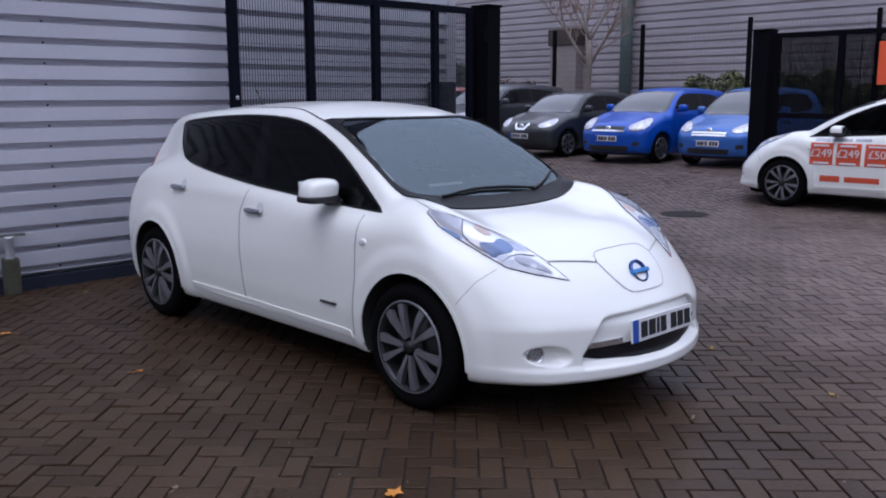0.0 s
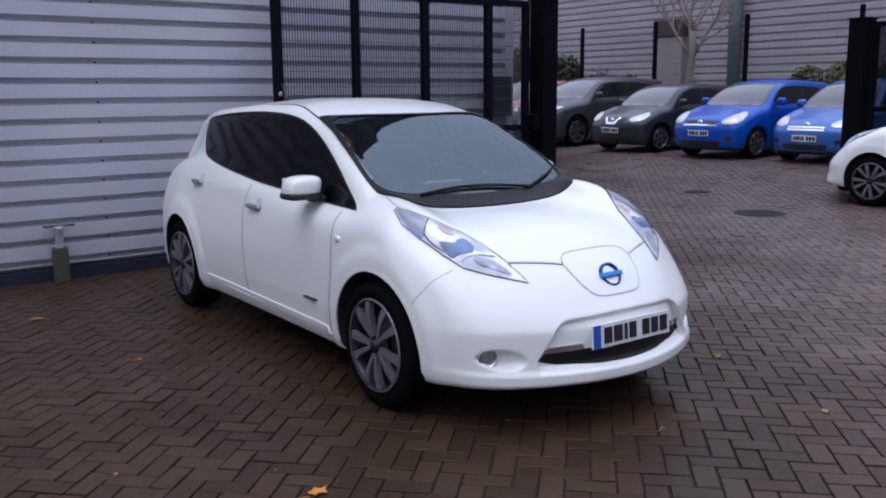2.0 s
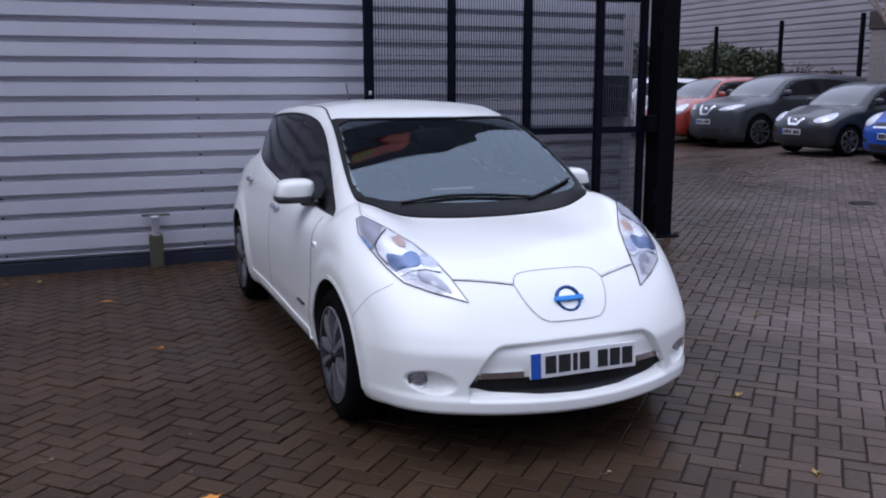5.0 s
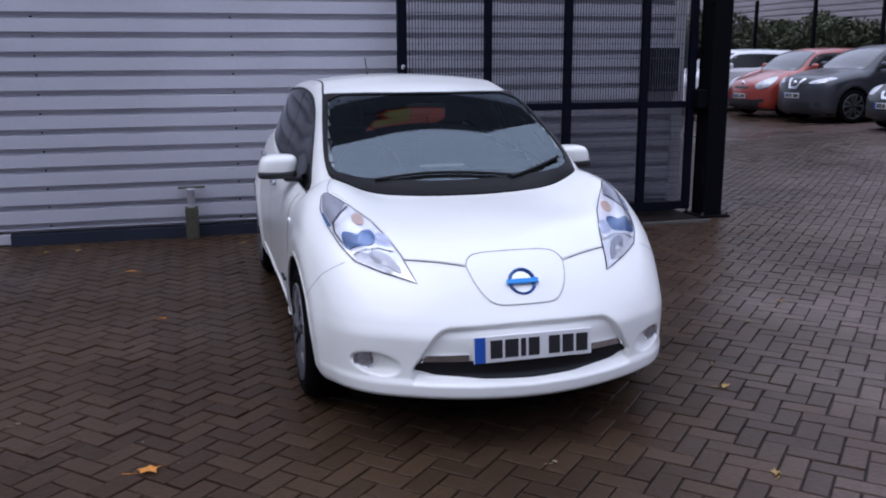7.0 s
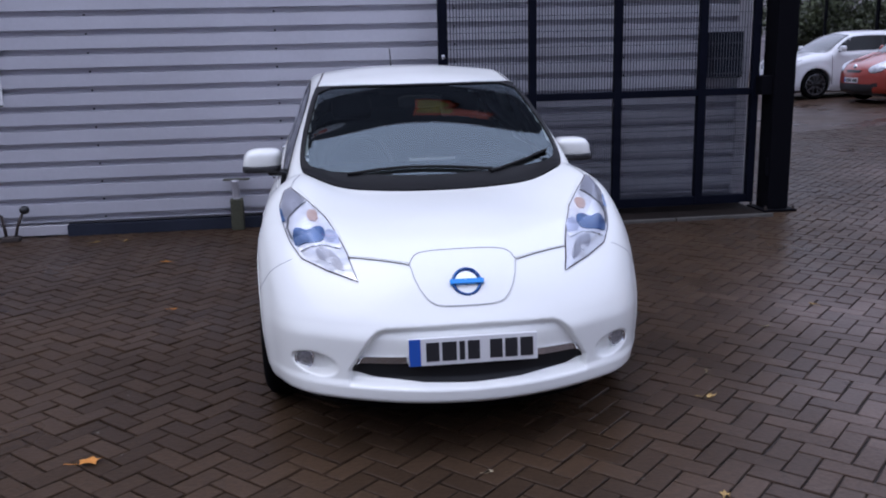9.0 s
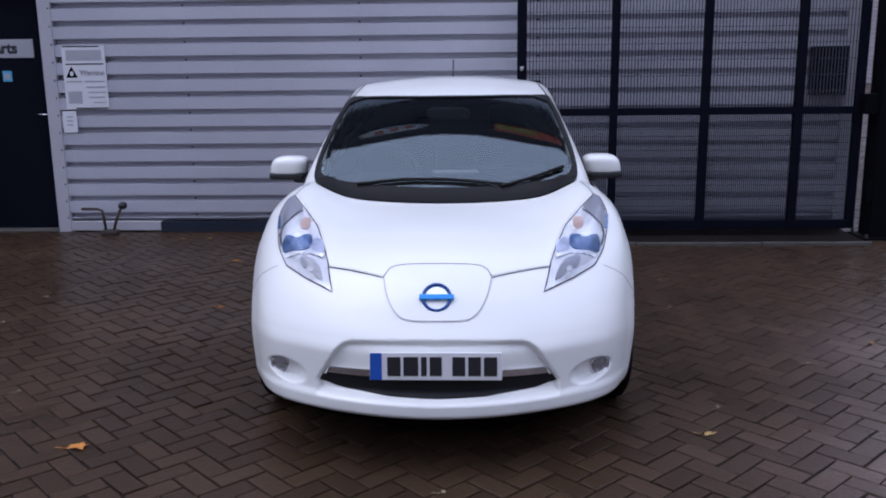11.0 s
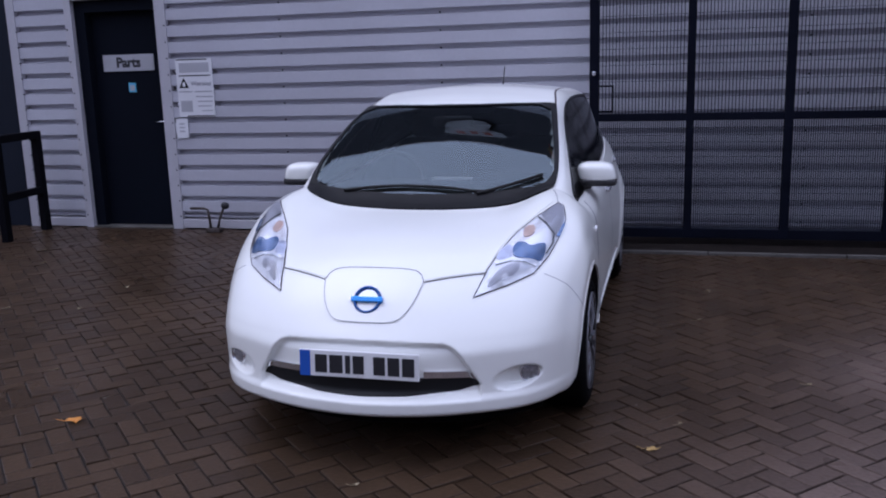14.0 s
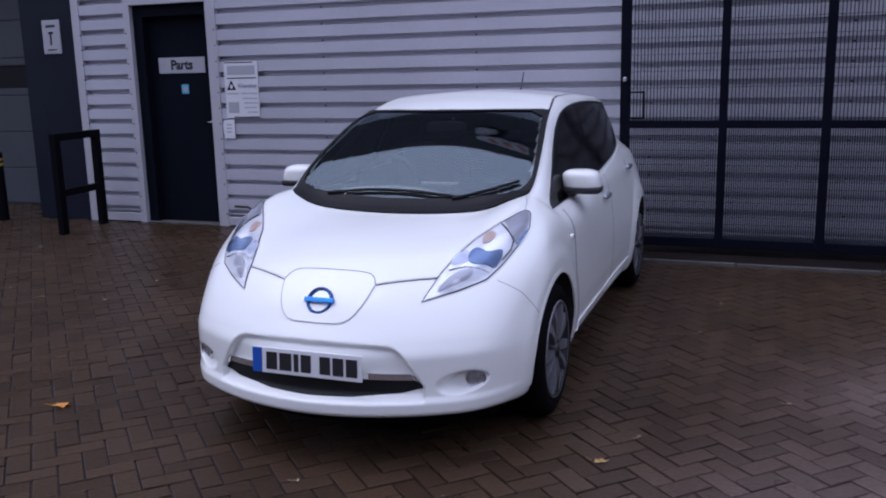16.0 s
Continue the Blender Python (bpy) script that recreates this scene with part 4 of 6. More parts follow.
    for sgn in (-1, 1):
        line("bonnet_gap", f, [(sgn * 0.712, 0.95, 0.99), (sgn * 0.70, 1.03, 1.02), (sgn * 0.672, 1.12, 1.035)], (0, -0.25, 0.97), 0.003, M_SEAM_GREY, bonnet, off=0.0042)
    lid = [(-0.165, 0.308, 0.812), (-0.205, 0.29, 0.798), (-0.222, 0.255, 0.772), (-0.205, 0.2, 0.70), (-0.165, 0.16, 0.632), (-0.12, 0.13, 0.614), (0, 0.13, 0.610), (0.12, 0.13, 0.614), (0.165, 0.16, 0.632), (0.205, 0.2, 0.70), (0.222, 0.255, 0.772), (0.205, 0.29, 0.798), (0.165, 0.308, 0.812),
           (0, 0.305, 0.815)]
    LID_N = (0, -0.85, 0.5)
    cl = put("charging_lid", f, lid, LID_N, M_PEARL, car, "white charging lid on the nose", off=0.003, step=0.03, skirt=0.004)
    line("lid_gap", f, lid[10:] + lid[:3], LID_N, 0.0028, M_SEAM, cl, off=0.0042, rnd=1)
    line("lid_gap", f, lid[2:11], LID_N, 0.003, M_SEAM_GREY, cl, off=0.0042, rnd=1)
    bp = View(f, LID_N).onto(View(f, LID_N).flat(np.array([(0, 0.157, 0.712)])), 1.2)[0]
    bm4 = pose(*bp, -32, 0, 0)
    badge = part("badge", mesh_of("badge", *moved(lathe([(0.047, 0.0), (0.049, -0.012), (0.055, -0.016), (0.061, -0.012), (0.063, 0.002)], 36, "y"), bm4), smooth=True), M_NAVY_CHROME, car, "round blue and chrome badge")
    part("badge_bar", box_bm((-0.070, -0.020, -0.012), (0.070, 0.0, 0.012), 0.004, m=bm4), M_BLUE_CHROME, badge)
    part("badge_face", mesh_of("badge_face", *moved(lathe([(0.0, -0.006), (0.053, -0.004)], 32, "y"), bm4)), M_CHROME, badge)
    part("camera_eye", mesh_of("camera_eye", *blob((bp[0], bp[1] - 0.012, bp[2] - 0.068), (0.013, 0.012, 0.007), 0.8, 12, 8), smooth=True), M_BLACK_PL, badge)
    mouth = [(-0.482, 0.18, 0.352), (-0.40, 0.12, 0.332), (-0.2, 0.07, 0.318), (0, 0.06, 0.315), (0.2, 0.07, 0.318), (0.40, 0.12, 0.332), (0.482, 0.18, 0.352), (0.463, 0.18, 0.386), (0.26, 0.1, 0.392), (0, 0.1, 0.394), (-0.26, 0.1, 0.392), (-0.463, 0.18, 0.386)]
    put("lower_grille", f, mouth, (0, -1, 0), M_CERAMIC, car, "black lower grille", off=0.002, step=0.03)
    plate_parts(car, (0, 0.050, 0.452), -4)
    # roof seams, aerial, door badge
    for sgn in (-1, 1):
        line("roof_gap", f, [(sgn * 0.575, 1.985, 1.41), (sgn * 0.565, 2.08, 1.44), (sgn * 0.54, 2.25, 1.47), (sgn * 0.525, 2.6, 1.49), (sgn * 0.51, 3.1, 1.48), (sgn * 0.47, 3.75, 1.44)], (0, 0, 1), 0.012, M_SEAM, car, off=0.001)
    part("aerial", mesh_of("aerial", *tube([(-0.02, 3.52, 1.475), (-0.02, 3.56, 1.53), (-0.02, 3.63, 1.63)], [0.009, 0.005, 0.004], 8), smooth=True), M_BLACK_PL, car, "short black roof aerial")
    part("door_badge", box_bm((-0.890, 1.52, 0.438), (-0.872, 1.66, 0.448), 0.002), M_INK, car, "small black door badge")
    # underbody
    part("underbody", box_bm((-0.72, 0.62, 0.175), (0.72, 4.1, 0.28), 0.02), M_BLACK_PL, car, "black underbody tray")
    edge = [(-0.70 + 0.1 * k, 0.15 + 0.5 * (-0.70 + 0.1 * k) ** 2 + 0.3 * max(0, abs(-0.70 + 0.1 * k) - 0.5)) for k in range(15)]
    ring = edge + [(0.70, 0.60), (-0.70, 0.60)]
    rn = len(ring)
    part("air_deflector", mesh_of("air_deflector", [(a, b + 0.03, 0.150) for a, b in ring] + [(a, b, 0.245) for a, b in ring],
                                  [tuple(range(rn))[::-1], tuple(range(rn, 2 * rn))] + [(i, (i + 1) % rn, rn + (i + 1) % rn, rn + i) for i in range(rn)]), M_RUBBER, car, "black air deflector below the bumper")
    # cabin
    part("dashboard", mesh_of("dashboard", *join(blob((0, 1.42, 0.92), (0.70, 0.28, 0.10), 0.35), blob((0.36, 1.55, 1.0), (0.20, 0.14, 0.06), 0.5)), smooth=True), M_CABIN, car, "black dashboard")
    part("dash_trim", box_bm((-0.08, 1.60, 1.005), (0.19, 1.645, 1.03), 0.004), M_PAPER, car, "pale strip along the dashboard top")
    part("steering_wheel", mesh_of("steering_wheel", *moved(lathe([(0.185 + 0.016 * math.cos(t), 0.016 * math.sin(t)) for t in np.linspace(0, 2 * math.pi, 9)[:-1]], 32, "y", True), pose(-0.36, 1.75, 0.98, -25, 0, 0)), smooth=True), M_BLACK_PL, car, "black steering wheel")
    for sx0 in (-0.36, 0.36):
        seat = part("front_seat", mesh_of("front_seat", *join(blob((sx0, 2.15, 0.55), (0.25, 0.28, 0.10), 0.4), moved(blob((0, 0, 0.33), (0.25, 0.08, 0.33), 0.45), pose(sx0, 2.42, 0.55, -18, 0, 0))), smooth=True), M_SEAT, car, "charcoal fabric front seat")
        part("headrest", mesh_of("headrest", *moved(blob((0, 0, 0.74), (0.13, 0.055, 0.085), 0.5), pose(sx0, 2.42, 0.55, -18, 0, 0)), smooth=True), M_SEAT, seat)
    part("rear_seat", mesh_of("rear_seat", *join(blob((0, 3.1, 0.55), (0.62, 0.28, 0.12), 0.35), moved(blob((0, 0, 0.36), (0.62, 0.09, 0.36), 0.35), pose(0, 3.4, 0.5, -20, 0, 0))), smooth=True), M_SEAT, car, "charcoal rear bench")
    part("rear_view_mirror", mesh_of("rear_view_mirror", *blob((0, 1.82, 1.33), (0.12, 0.02, 0.035), 0.5), smooth=True), M_BLACK_PL, car)
    return car


CX, Y0 = 4.06, 2.43
hatch_car = build_hatch(pose(CX, Y0, 0), "pearl white electric hatchback parked on brown block paving")

# ---- ground ----
YARD = ((-8.0, -3.2), (16.5, 14.0))


def rise(x):
    """The yard's height: level by the building, climbing gently towards the far cars."""
    return 0.20 * step01(10.5, 17.5, x)


def sheet(rects, z0, z1):
    """Flat slabs that follow the rise of the yard."""
    verts, faces = [], []
    for (a, b), (c, d) in rects:
        xs = [a] + [x for x in np.arange(10.5, 17.6, 0.5) if a < x < c] + [c]
        o = len(verts)
        for x in xs:
            h = float(rise(x))
            verts += [(x, b, z1 + h), (x, d, z1 + h), (x, b, z0 + h), (x, d, z0 + h)]
        for k in range(len(xs) - 1):
            i, j = o + 4 * k, o + 4 * k + 4
            faces += [(i, j, j + 1, i + 1), (i + 2, i + 3, j + 3, j + 2), (i, i + 2, j + 2, j), (i + 1, j + 1, j + 3, i + 3)]
        i, j = o, o + 4 * (len(xs) - 1)
        faces += [(i, i + 1, i + 3, i + 2), (j, j + 2, j + 3, j + 1)]
    return mesh_of("sheet", verts, faces)


(YA, YB), (YC, YD) = YARD
ground = tagged(part("ground", sheet([((-70, -70), (130, 130))], -0.4, -0.0135), M_GROUND), "dark sand-jointed ground under block paving", "ground", kind="structure")
# the near yard is laid brick by brick: the far sheet is open there
far = tagged(part("road", sheet([((-70, -70), (130, YB)), ((-70, YD), (130, 130)), ((-70, YB), (YA, YD)), ((YC, YB), (130, YD))], -0.2, -0.002), M_FAR_GROUND), "damp brown block paving running into the far yard", "paving", kind="structure")

# ---- the long clad building ----
HIGH = 10.2
WALL = Matrix.Translation((0.242, 7.66, 0)) @ Matrix.Diagonal((0.957, 1, 0.967, 1))
wall = tagged(part("wall_north", boxes_bm([((-0.08, 0.075, 0.0), (7.78, 0.30, HIGH)), ((-1.99, 0.075, 0.0), (-1.26, 0.30, HIGH)), ((-1.26, 0.075, 2.56), (-0.08, 0.30, HIGH)), ((-9.0, 0.075, 3.6), (-1.99, 0.30, HIGH)),
                                           ((7.5, 0.30, 0.0), (7.78, 22.0, HIGH)), ((-9.0, 0.30, 3.6), (-8.8, 22.0, HIGH))]), M_CLAD), "grey warehouse wall behind the cladding", "wall", kind="structure")
wall.matrix_basis = WALL
roof = tagged(part("roof", boxes_bm([((-9.1, -0.06, HIGH), (7.72, 22.1, HIGH + 0.2))]), M_FLASH), "flat warehouse roof edge with grey flashing", "roof", kind="structure")
roof.matrix_basis = WALL
PITCH = 0.1729
PLINTH = 0.90
DOT = 0.5047


def cladding(x0, x1, z0, z1, lift=0.0, depth=0.072):
    """Horizontal trapezoidal sheet between x0 and x1: crest, shaded underside, valley, lit ledge."""
    prof = []
    k = -1
    while True:
        b = DOT + 0.011 + (k - 3) * PITCH
        # from the valley's top going up: underside of the next crest
        for dz, y in ((0.020, depth), (0.030, 0.0), (0.144, 0.0), (0.156, depth)):
            z = b + dz
            if z0 <= z <= z1:
                prof.append((y - lift, z))
        k += 1
        if b > z1:
            break
    verts, faces = [], []
    for x in (x0, x1):
        verts += [(x, y, z) for y, z in prof]
    n = len(prof)
    for i in range(n - 1):
        faces.append((i, n + i, n + i + 1, i + 1))
    back = 0.078
    o = len(verts)
    verts += [(x0, back, prof[0][1]), (x1, back, prof[0][1])]
    faces += [(0, o, o + 1, n)]
    return mesh_of("cladding_sheet", verts, faces)


laps = [-0.10, 1.243, 2.998, 4.753, 6.508, 7.80]
for i, (a, b) in enumerate(zip(laps, laps[1:])):
    o = part("cladding_sheet", cladding(a, b + (0.03 if i < 4 else 0), 0.10, 5.4, 0.0016 * (i % 2)), M_CLAD, wall)
for a, b in ((-1.99, -1.26),):
    part("cladding_sheet", cladding(a, b, 0.10, 5.4), M_CLAD, wall)
part("cladding_sheet", cladding(-1.26, -0.10, 2.62, 5.4, 0.001), M_CLAD, wall)
part("cladding_sheet", cladding(-9.0, -1.99, 3.6, 5.4, 0.001), M_CLAD, wall)
part("fascia", boxes_bm([((-9.0, -0.05, 5.4), (7.82, 0.05, HIGH))], 0.01), M_FASCIA, wall, "dark slate fascia above the cladding")
screws = []
for x in laps[1:5]:
    for k in range(-2, 28):
        z = DOT + k * PITCH
        if z > 0.12:
            screws.append(moved(lathe([(0.0, -0.008), (0.007, -0.007), (0.011, -0.002), (0.012, 0.004)], 8, "y"), pose(x, 0.070, z)))
for x, z1 in ((-0.075, 2.4), (-1.29, 2.4), (-1.96, 2.4)):
    for k in range(-2, 11):
        screws.append(moved(lathe([(0.0, -0.006), (0.008, -0.004), (0.009, 0.004)], 8, "y"), pose(x, -0.012, DOT - 0.014 + k * PITCH)))
tagged(part("screw_heads", mesh_of("screw_heads", *join(*screws), smooth=True), M_DARK_STEEL, wall), "small dark screw heads in the cladding", kind="stuff")
part("plinth", boxes_bm([((PLINTH, -0.04, 0.0), (7.78, 0.075, 0.105))]), M_PLINTH, wall, "dark slate-blue plinth strip")
part("base_flashing", boxes_bm([((-0.055, -0.006, 0.012), (PLINTH - 0.003, 0.075, 0.108)), ((-1.965, -0.006, 0.012), (-1.315, 0.075, 0.108))], 0.003), M_FLASH, wall, "pale grey base flashing")
part("corner_flashing", boxes_bm([((7.70, -0.025, 0.02), (7.82, 0.06, HIGH))], 0.004), M_FLASH, wall, "pale corner flashing")
# door surround
part("door_trim", boxes_bm([((-0.185, -0.012, 0.0), (-0.055, 0.05, 2.62)), ((-1.315, -0.012, 0.0), (-1.225, 0.05, 2.62)), ((-1.225, -0.012, 2.53), (-0.185, 0.05, 2.62))], 0.003), M_FLASH, wall, "pale grey door flashing")
part("door_reveal", boxes_bm([((-1.225, 0.05, 0.0), (-1.10, 0.22, 2.53)), ((-0.195, 0.05, 0.0), (-0.185, 0.22, 2.53)), ((-1.10, 0.05, 2.40), (-0.195, 0.22, 2.53))]), M_DOOR, wall, "dark door reveal")
part("corner_trim", boxes_bm([((-2.075, -0.012, 0.0), (-1.965, 0.06, 3.6))], 0.003), M_FLASH, wall, "pale grey corner flashing")
door = tagged(part("door_1", box_bm((-1.10, 0.15, 0.015), (-0.195, 0.195, 2.40), 0.004), M_DOOR), "dark slate painted steel door, closed", "door", kind="structure")
door.matrix_basis = WALL
hd = part("door_handle", mesh_of("door_handle", *join(tube([(-0.235, 0.15, 1.19), (-0.235, 0.105, 1.19), (-0.26, 0.10, 1.19), (-0.36, 0.10, 1.192)], 0.009, 8), lathe([(0.0, 0), (0.001, 0)], 3, "y")), smooth=True), M_CHROME, door, "chrome lever handle")
part("handle_plate", box_bm((-0.255, 0.142, 1.10), (-0.215, 0.152, 1.28), 0.003), M_HANDLE, door)
for z in (0.35, 1.15, 1.95):
    part("hinge", mesh_of("hinge", *tube([(-1.10, 0.142, z), (-1.10, 0.142, z + 0.11)], 0.010, 8)), M_DARK_STEEL, door)
part("threshold", box_bm((-1.22, -0.02, 0.0), (-0.19, 0.15, 0.014), 0.003), M_CONCRETE, wall, "worn threshold")


def words(name, text, size, at, material, parent, rx=90, rz=0, label="", bold=0.0):
    o = part(name, text_mesh(text, size, bold=bold), material, parent, label)
    o.matrix_basis = pose(*at, rx, 0, rz)
    return o


psign = tagged(part("door_sign", box_bm((-0.985, 0.138, 1.755), (-0.34, 0.148, 1.935), 0.003), M_SIGN), "grey Parts sign fixed on the dark door", "sign")
psign.matrix_basis = WALL
words("lettering", "Parts", 0.15, (-0.66, 0.1365, 1.845), M_INK, psign, label="dark lettering", bold=0.006)
stk = tagged(part("sticker", box_bm((-0.69, 0.144, 1.52), (-0.595, 0.148, 1.625), 0.001), M_BLUE_STICKER), "light blue square sticker on the dark door", "sticker")
stk.matrix_basis = WALL
part("sticker_print", boxes_bm([((-0.672, 0.1415, 1.54), (-0.613, 0.145, 1.60))]), M_SIGN, stk)

note = tagged(part("warning_notice", box_bm((0.02, -0.012, 1.245), (0.455, -0.004, 1.865), 0.001), M_PAPER), "white paper warning notice on grey cladding", "notice")
note.matrix_basis = WALL
words("lettering", "Warning", 0.07, (0.31, -0.0135, 1.60), M_LAMP_GREY, note, bold=0.002)
tri_bm = bmesh.new()
vs = [tri_bm.verts.new(p) for p in ((0.045, -0.0135, 1.555), (0.165, -0.0135, 1.555), (0.105, -0.0135, 1.665))]
tri_bm.faces.new(vs)
bmesh.ops.solidify(tri_bm, geom=list(tri_bm.faces), thickness=0.0015)
part("warning_triangle", tri_bm, M_INK, note, "black triangle mark")
part("triangle_face", box_bm((0.088, -0.0152, 1.57), (0.122, -0.013, 1.615)), M_PAPER, note)
for z, a, b in ((1.855, 0.03, 0.40), (1.685, 0.05, 0.43), (1.515, 0.04, 0.20), (1.515, 0.23, 0.44), (1.46, 0.24, 0.44), (1.41, 0.26, 0.44), (1.36, 0.26, 0.42), (1.31, 0.30, 0.43), (1.255, 0.12, 0.45)):
    part("print_bar", box_bm((a, -0.0135, z - 0.006), (b, -0.0118, z + 0.006)), M_INK if z > 1.6 or z < 1.3 else M_LAMP_GREY, note)
part("print_block", box_bm((0.05, -0.0135, 1.30), (0.19, -0.0118, 1.42)), M_SIGN, note)
part("header_block", box_bm((0.06, -0.0135, 1.72), (0.42, -0.0118, 1.82)), M_SIGN, note)
note2 = tagged(part("small_notice", box_bm((-0.03, -0.016, 1.015), (0.115, -0.012, 1.225), 0.001), M_PAPER), "small white paper notice on door flashing", "notice")
note2.matrix_basis = WALL
for z in (1.17, 1.13, 1.09):
    part("print_bar", box_bm((0.01, -0.0175, z - 0.008), (0.075, -0.0158, z + 0.008)), M_SIGN, note2)

# slate panel and sectional door
panel = tagged(part("wall_panel", boxes_bm([((-2.90, 0.02, 0.0), (-2.075, 0.10, 3.6)), ((-2.90, 0.10, 0.0), (-2.80, 0.95, 3.6))]), M_SLATE), "slate-blue wall panel beside the loading door", "wall", kind="structure")
panel.matrix_basis = WALL
psg = tagged(part("panel_sign", box_bm((-2.56, 0.010, 2.02), (-2.29, 0.021, 2.42), 0.012), M_SIGN), "pale rounded sign on slate-blue panel", "sign")
psg.matrix_basis = WALL
for lo, hi in (((-2.50, 0.007, 2.33), (-2.36, 0.0105, 2.36)), ((-2.45, 0.007, 2.12), (-2.425, 0.0105, 2.28)), ((-2.47, 0.007, 2.25), (-2.40, 0.0105, 2.28)), ((-2.50, 0.007, 2.06), (-2.36, 0.0105, 2.075))):
    part("print_bar", box_bm(lo, hi), M_INK, psg)
shutter = tagged(part("loading_door", box_bm((-7.0, 0.93, 0.0), (-2.80, 0.97, 3.6)), M_SHUTTER), "light grey sectional loading door, closed", "door", kind="structure")
shutter.matrix_basis = WALL
for k in range(7):
    z = 0.02 + k * 0.5
    if k == 3:
        for lo, hi in (((-7.0, 0.90, z), (-2.80, 0.93, z + 0.09)), ((-7.0, 0.90, z + 0.40), (-2.80, 0.93, z + 0.492)), ((-3.65, 0.90, z + 0.09), (-3.50, 0.93, z + 0.40))):
            part("door_section", box_bm(lo, hi, 0.006), M_SHUTTER, shutter)
        part("window_pane", box_bm((-7.0, 0.922, z + 0.09), (-2.80, 0.928, z + 0.40)), M_CERAMIC, shutter, "dark window strip")
    else:
        part("door_section", box_bm((-7.0, 0.90, z), (-2.80, 0.93, z + 0.492), 0.008), M_SHUTTER, shutter)
lab = tagged(part("door_label", box_bm((-3.72, 0.888, 2.27), (-3.45, 0.898, 2.47), 0.002), M_PAPER), "white label on the loading door", "label")
lab.matrix_basis = WALL
part("print_bar", box_bm((-3.68, 0.8865, 2.34), (-3.49, 0.889, 2.36)), M_INK, lab)
# fascia signs, seen only in the windscreen
sg = tagged(part("fascia_sign", mesh_of("fascia_sign", *moved(blob((0, 0, 0), (0.70, 0.03, 0.50), 0.9, 32, 16), pose(2.6, -0.10, 8.6)), smooth=True), M_PAPER), "white oval sign high on grey cladding", "sign")
sg.matrix_basis = WALL
for k in (-0.3, 0.0, 0.3):
    part("print_bar", box_bm((2.6 + k - 0.08, -0.138, 8.38), (2.6 + k + 0.08, -0.128, 8.82)), M_RED_DECAL, sg)
sg2 = tagged(part("fascia_board", box_bm((4.7, -0.09, 8.0), (6.3, -0.03, 9.1), 0.02), M_ORANGE), "orange and yellow board high on grey cladding", "sign")
sg2.matrix_basis = WALL
part("board_stripe", box_bm((4.75, -0.102, 8.05), (5.5, -0.088, 8.75), 0.004), M_YELLOW, sg2)

# ---- the yard's south side: unseen wall added to block low skylight ----
south = tagged(part("wall_south", boxes_bm([((-40.0, -15.4, 0.0), (34.0, -15.0, 8.5))]), M_BACK_CLAD), "unseen plain grey wall added to block low light", "wall", kind="structure")

# ---- gate folded back along the wall ----
GATE = pose(4.58, 7.33, 0)
gate = thing("mesh_gate", "navy-black steel mesh gate folded back against grey cladding", "gate", GATE)
TOP, MID = 2.53, 1.155
for x, w in ((0.0, 0.085), (0.84, 0.07), (1.655, 0.075), (2.485, 0.075), (3.02, 0.07)):
    part("stile", box_bm((x, -0.035, 0.075), (x + w, 0.035, TOP), 0.006), M_DARK_STEEL, gate)
XS = (0.085, 0.84, 0.91, 1.655, 1.73, 2.485, 2.56, 3.02)
for a, b in zip(XS[::2], XS[1::2]):
    for z, h in ((TOP - 0.07, 0.07), (MID - 0.035, 0.065), (0.075, 0.08)):
        part("rail", box_bm((a, -0.03, z), (b, 0.03, z + h), 0.004), M_DARK_STEEL, gate)
wire = mesh_of("mesh_wire", *join(tube([(0, 0, MID + 0.03), (0, 0, TOP - 0.07)], 0.0048, 4, False)))
wire.materials.append(M_GATE_MESH)
low = []
for a, b in zip(XS[::2], XS[1::2]):
    n = int((b - a) / 0.028)
    for i in range(1, n):
        part("mesh_wire", wire, None, gate).location = (a + (b - a) * i / n, 0, 0)
    n = int((b - a) / 0.018)
    for i in range(1, n):
        x = a + (b - a) * i / n
        low.append(tube([(x, 0, 0.155), (x, 0, MID - 0.035)], 0.0046, 4, False))
    for k in range(1, 9):
        z = MID + 0.03 + (TOP - MID - 0.1) * k / 9
        low.append(tube([(a, 0.005, z), (b, 0.005, z)], 0.0026, 4, False))
    for k in range(1, 15):
        z = 0.155 + (MID - 0.19) * k / 15
        low.append(tube([(a, 0.005, z), (b, 0.005, z)], 0.0026, 4, False))
tagged(part("fine_mesh", mesh_of("fine_mesh", *join(*low)), M_GATE_MESH, gate, "fine dark wire mesh"), kind="stuff")
part("latch_plate", boxes_bm([((0.085, -0.03, 1.20), (0.20, 0.02, 1.215)), ((0.195, -0.03, 1.20), (0.21, 0.02, 1.44)), ((0.085, -0.03, 1.425), (0.20, 0.02, 1.44))]), M_DARK_STEEL, gate, "latch guard")
part("latch_bolt", mesh_of("latch_bolt", *blob((0.04, -0.042, 1.545), (0.018, 0.012, 0.022), 0.6), smooth=True), M_HANDLE, gate, "bright latch bolt")
kerb = tagged(part("threshold_kerb", boxes_bm([((4.35, 6.905, -0.01), (5.62, 6.935, 0.030)), ((5.63, 6.90, -0.01), (6.72, 6.93, 0.028)), ((6.73, 6.895, -0.01), (7.68, 6.925, 0.031))], 0.005), M_CONCRETE), "worn pale concrete edging below the gate", "kerb", kind="structure")
strip = tagged(part("soil_strip", boxes_bm([((4.35, 6.937, -0.01), (7.68, 7.615, 0.010))], 0.003), M_STRIP), "dark brown strip between edging and wall", "ground", kind="structure")

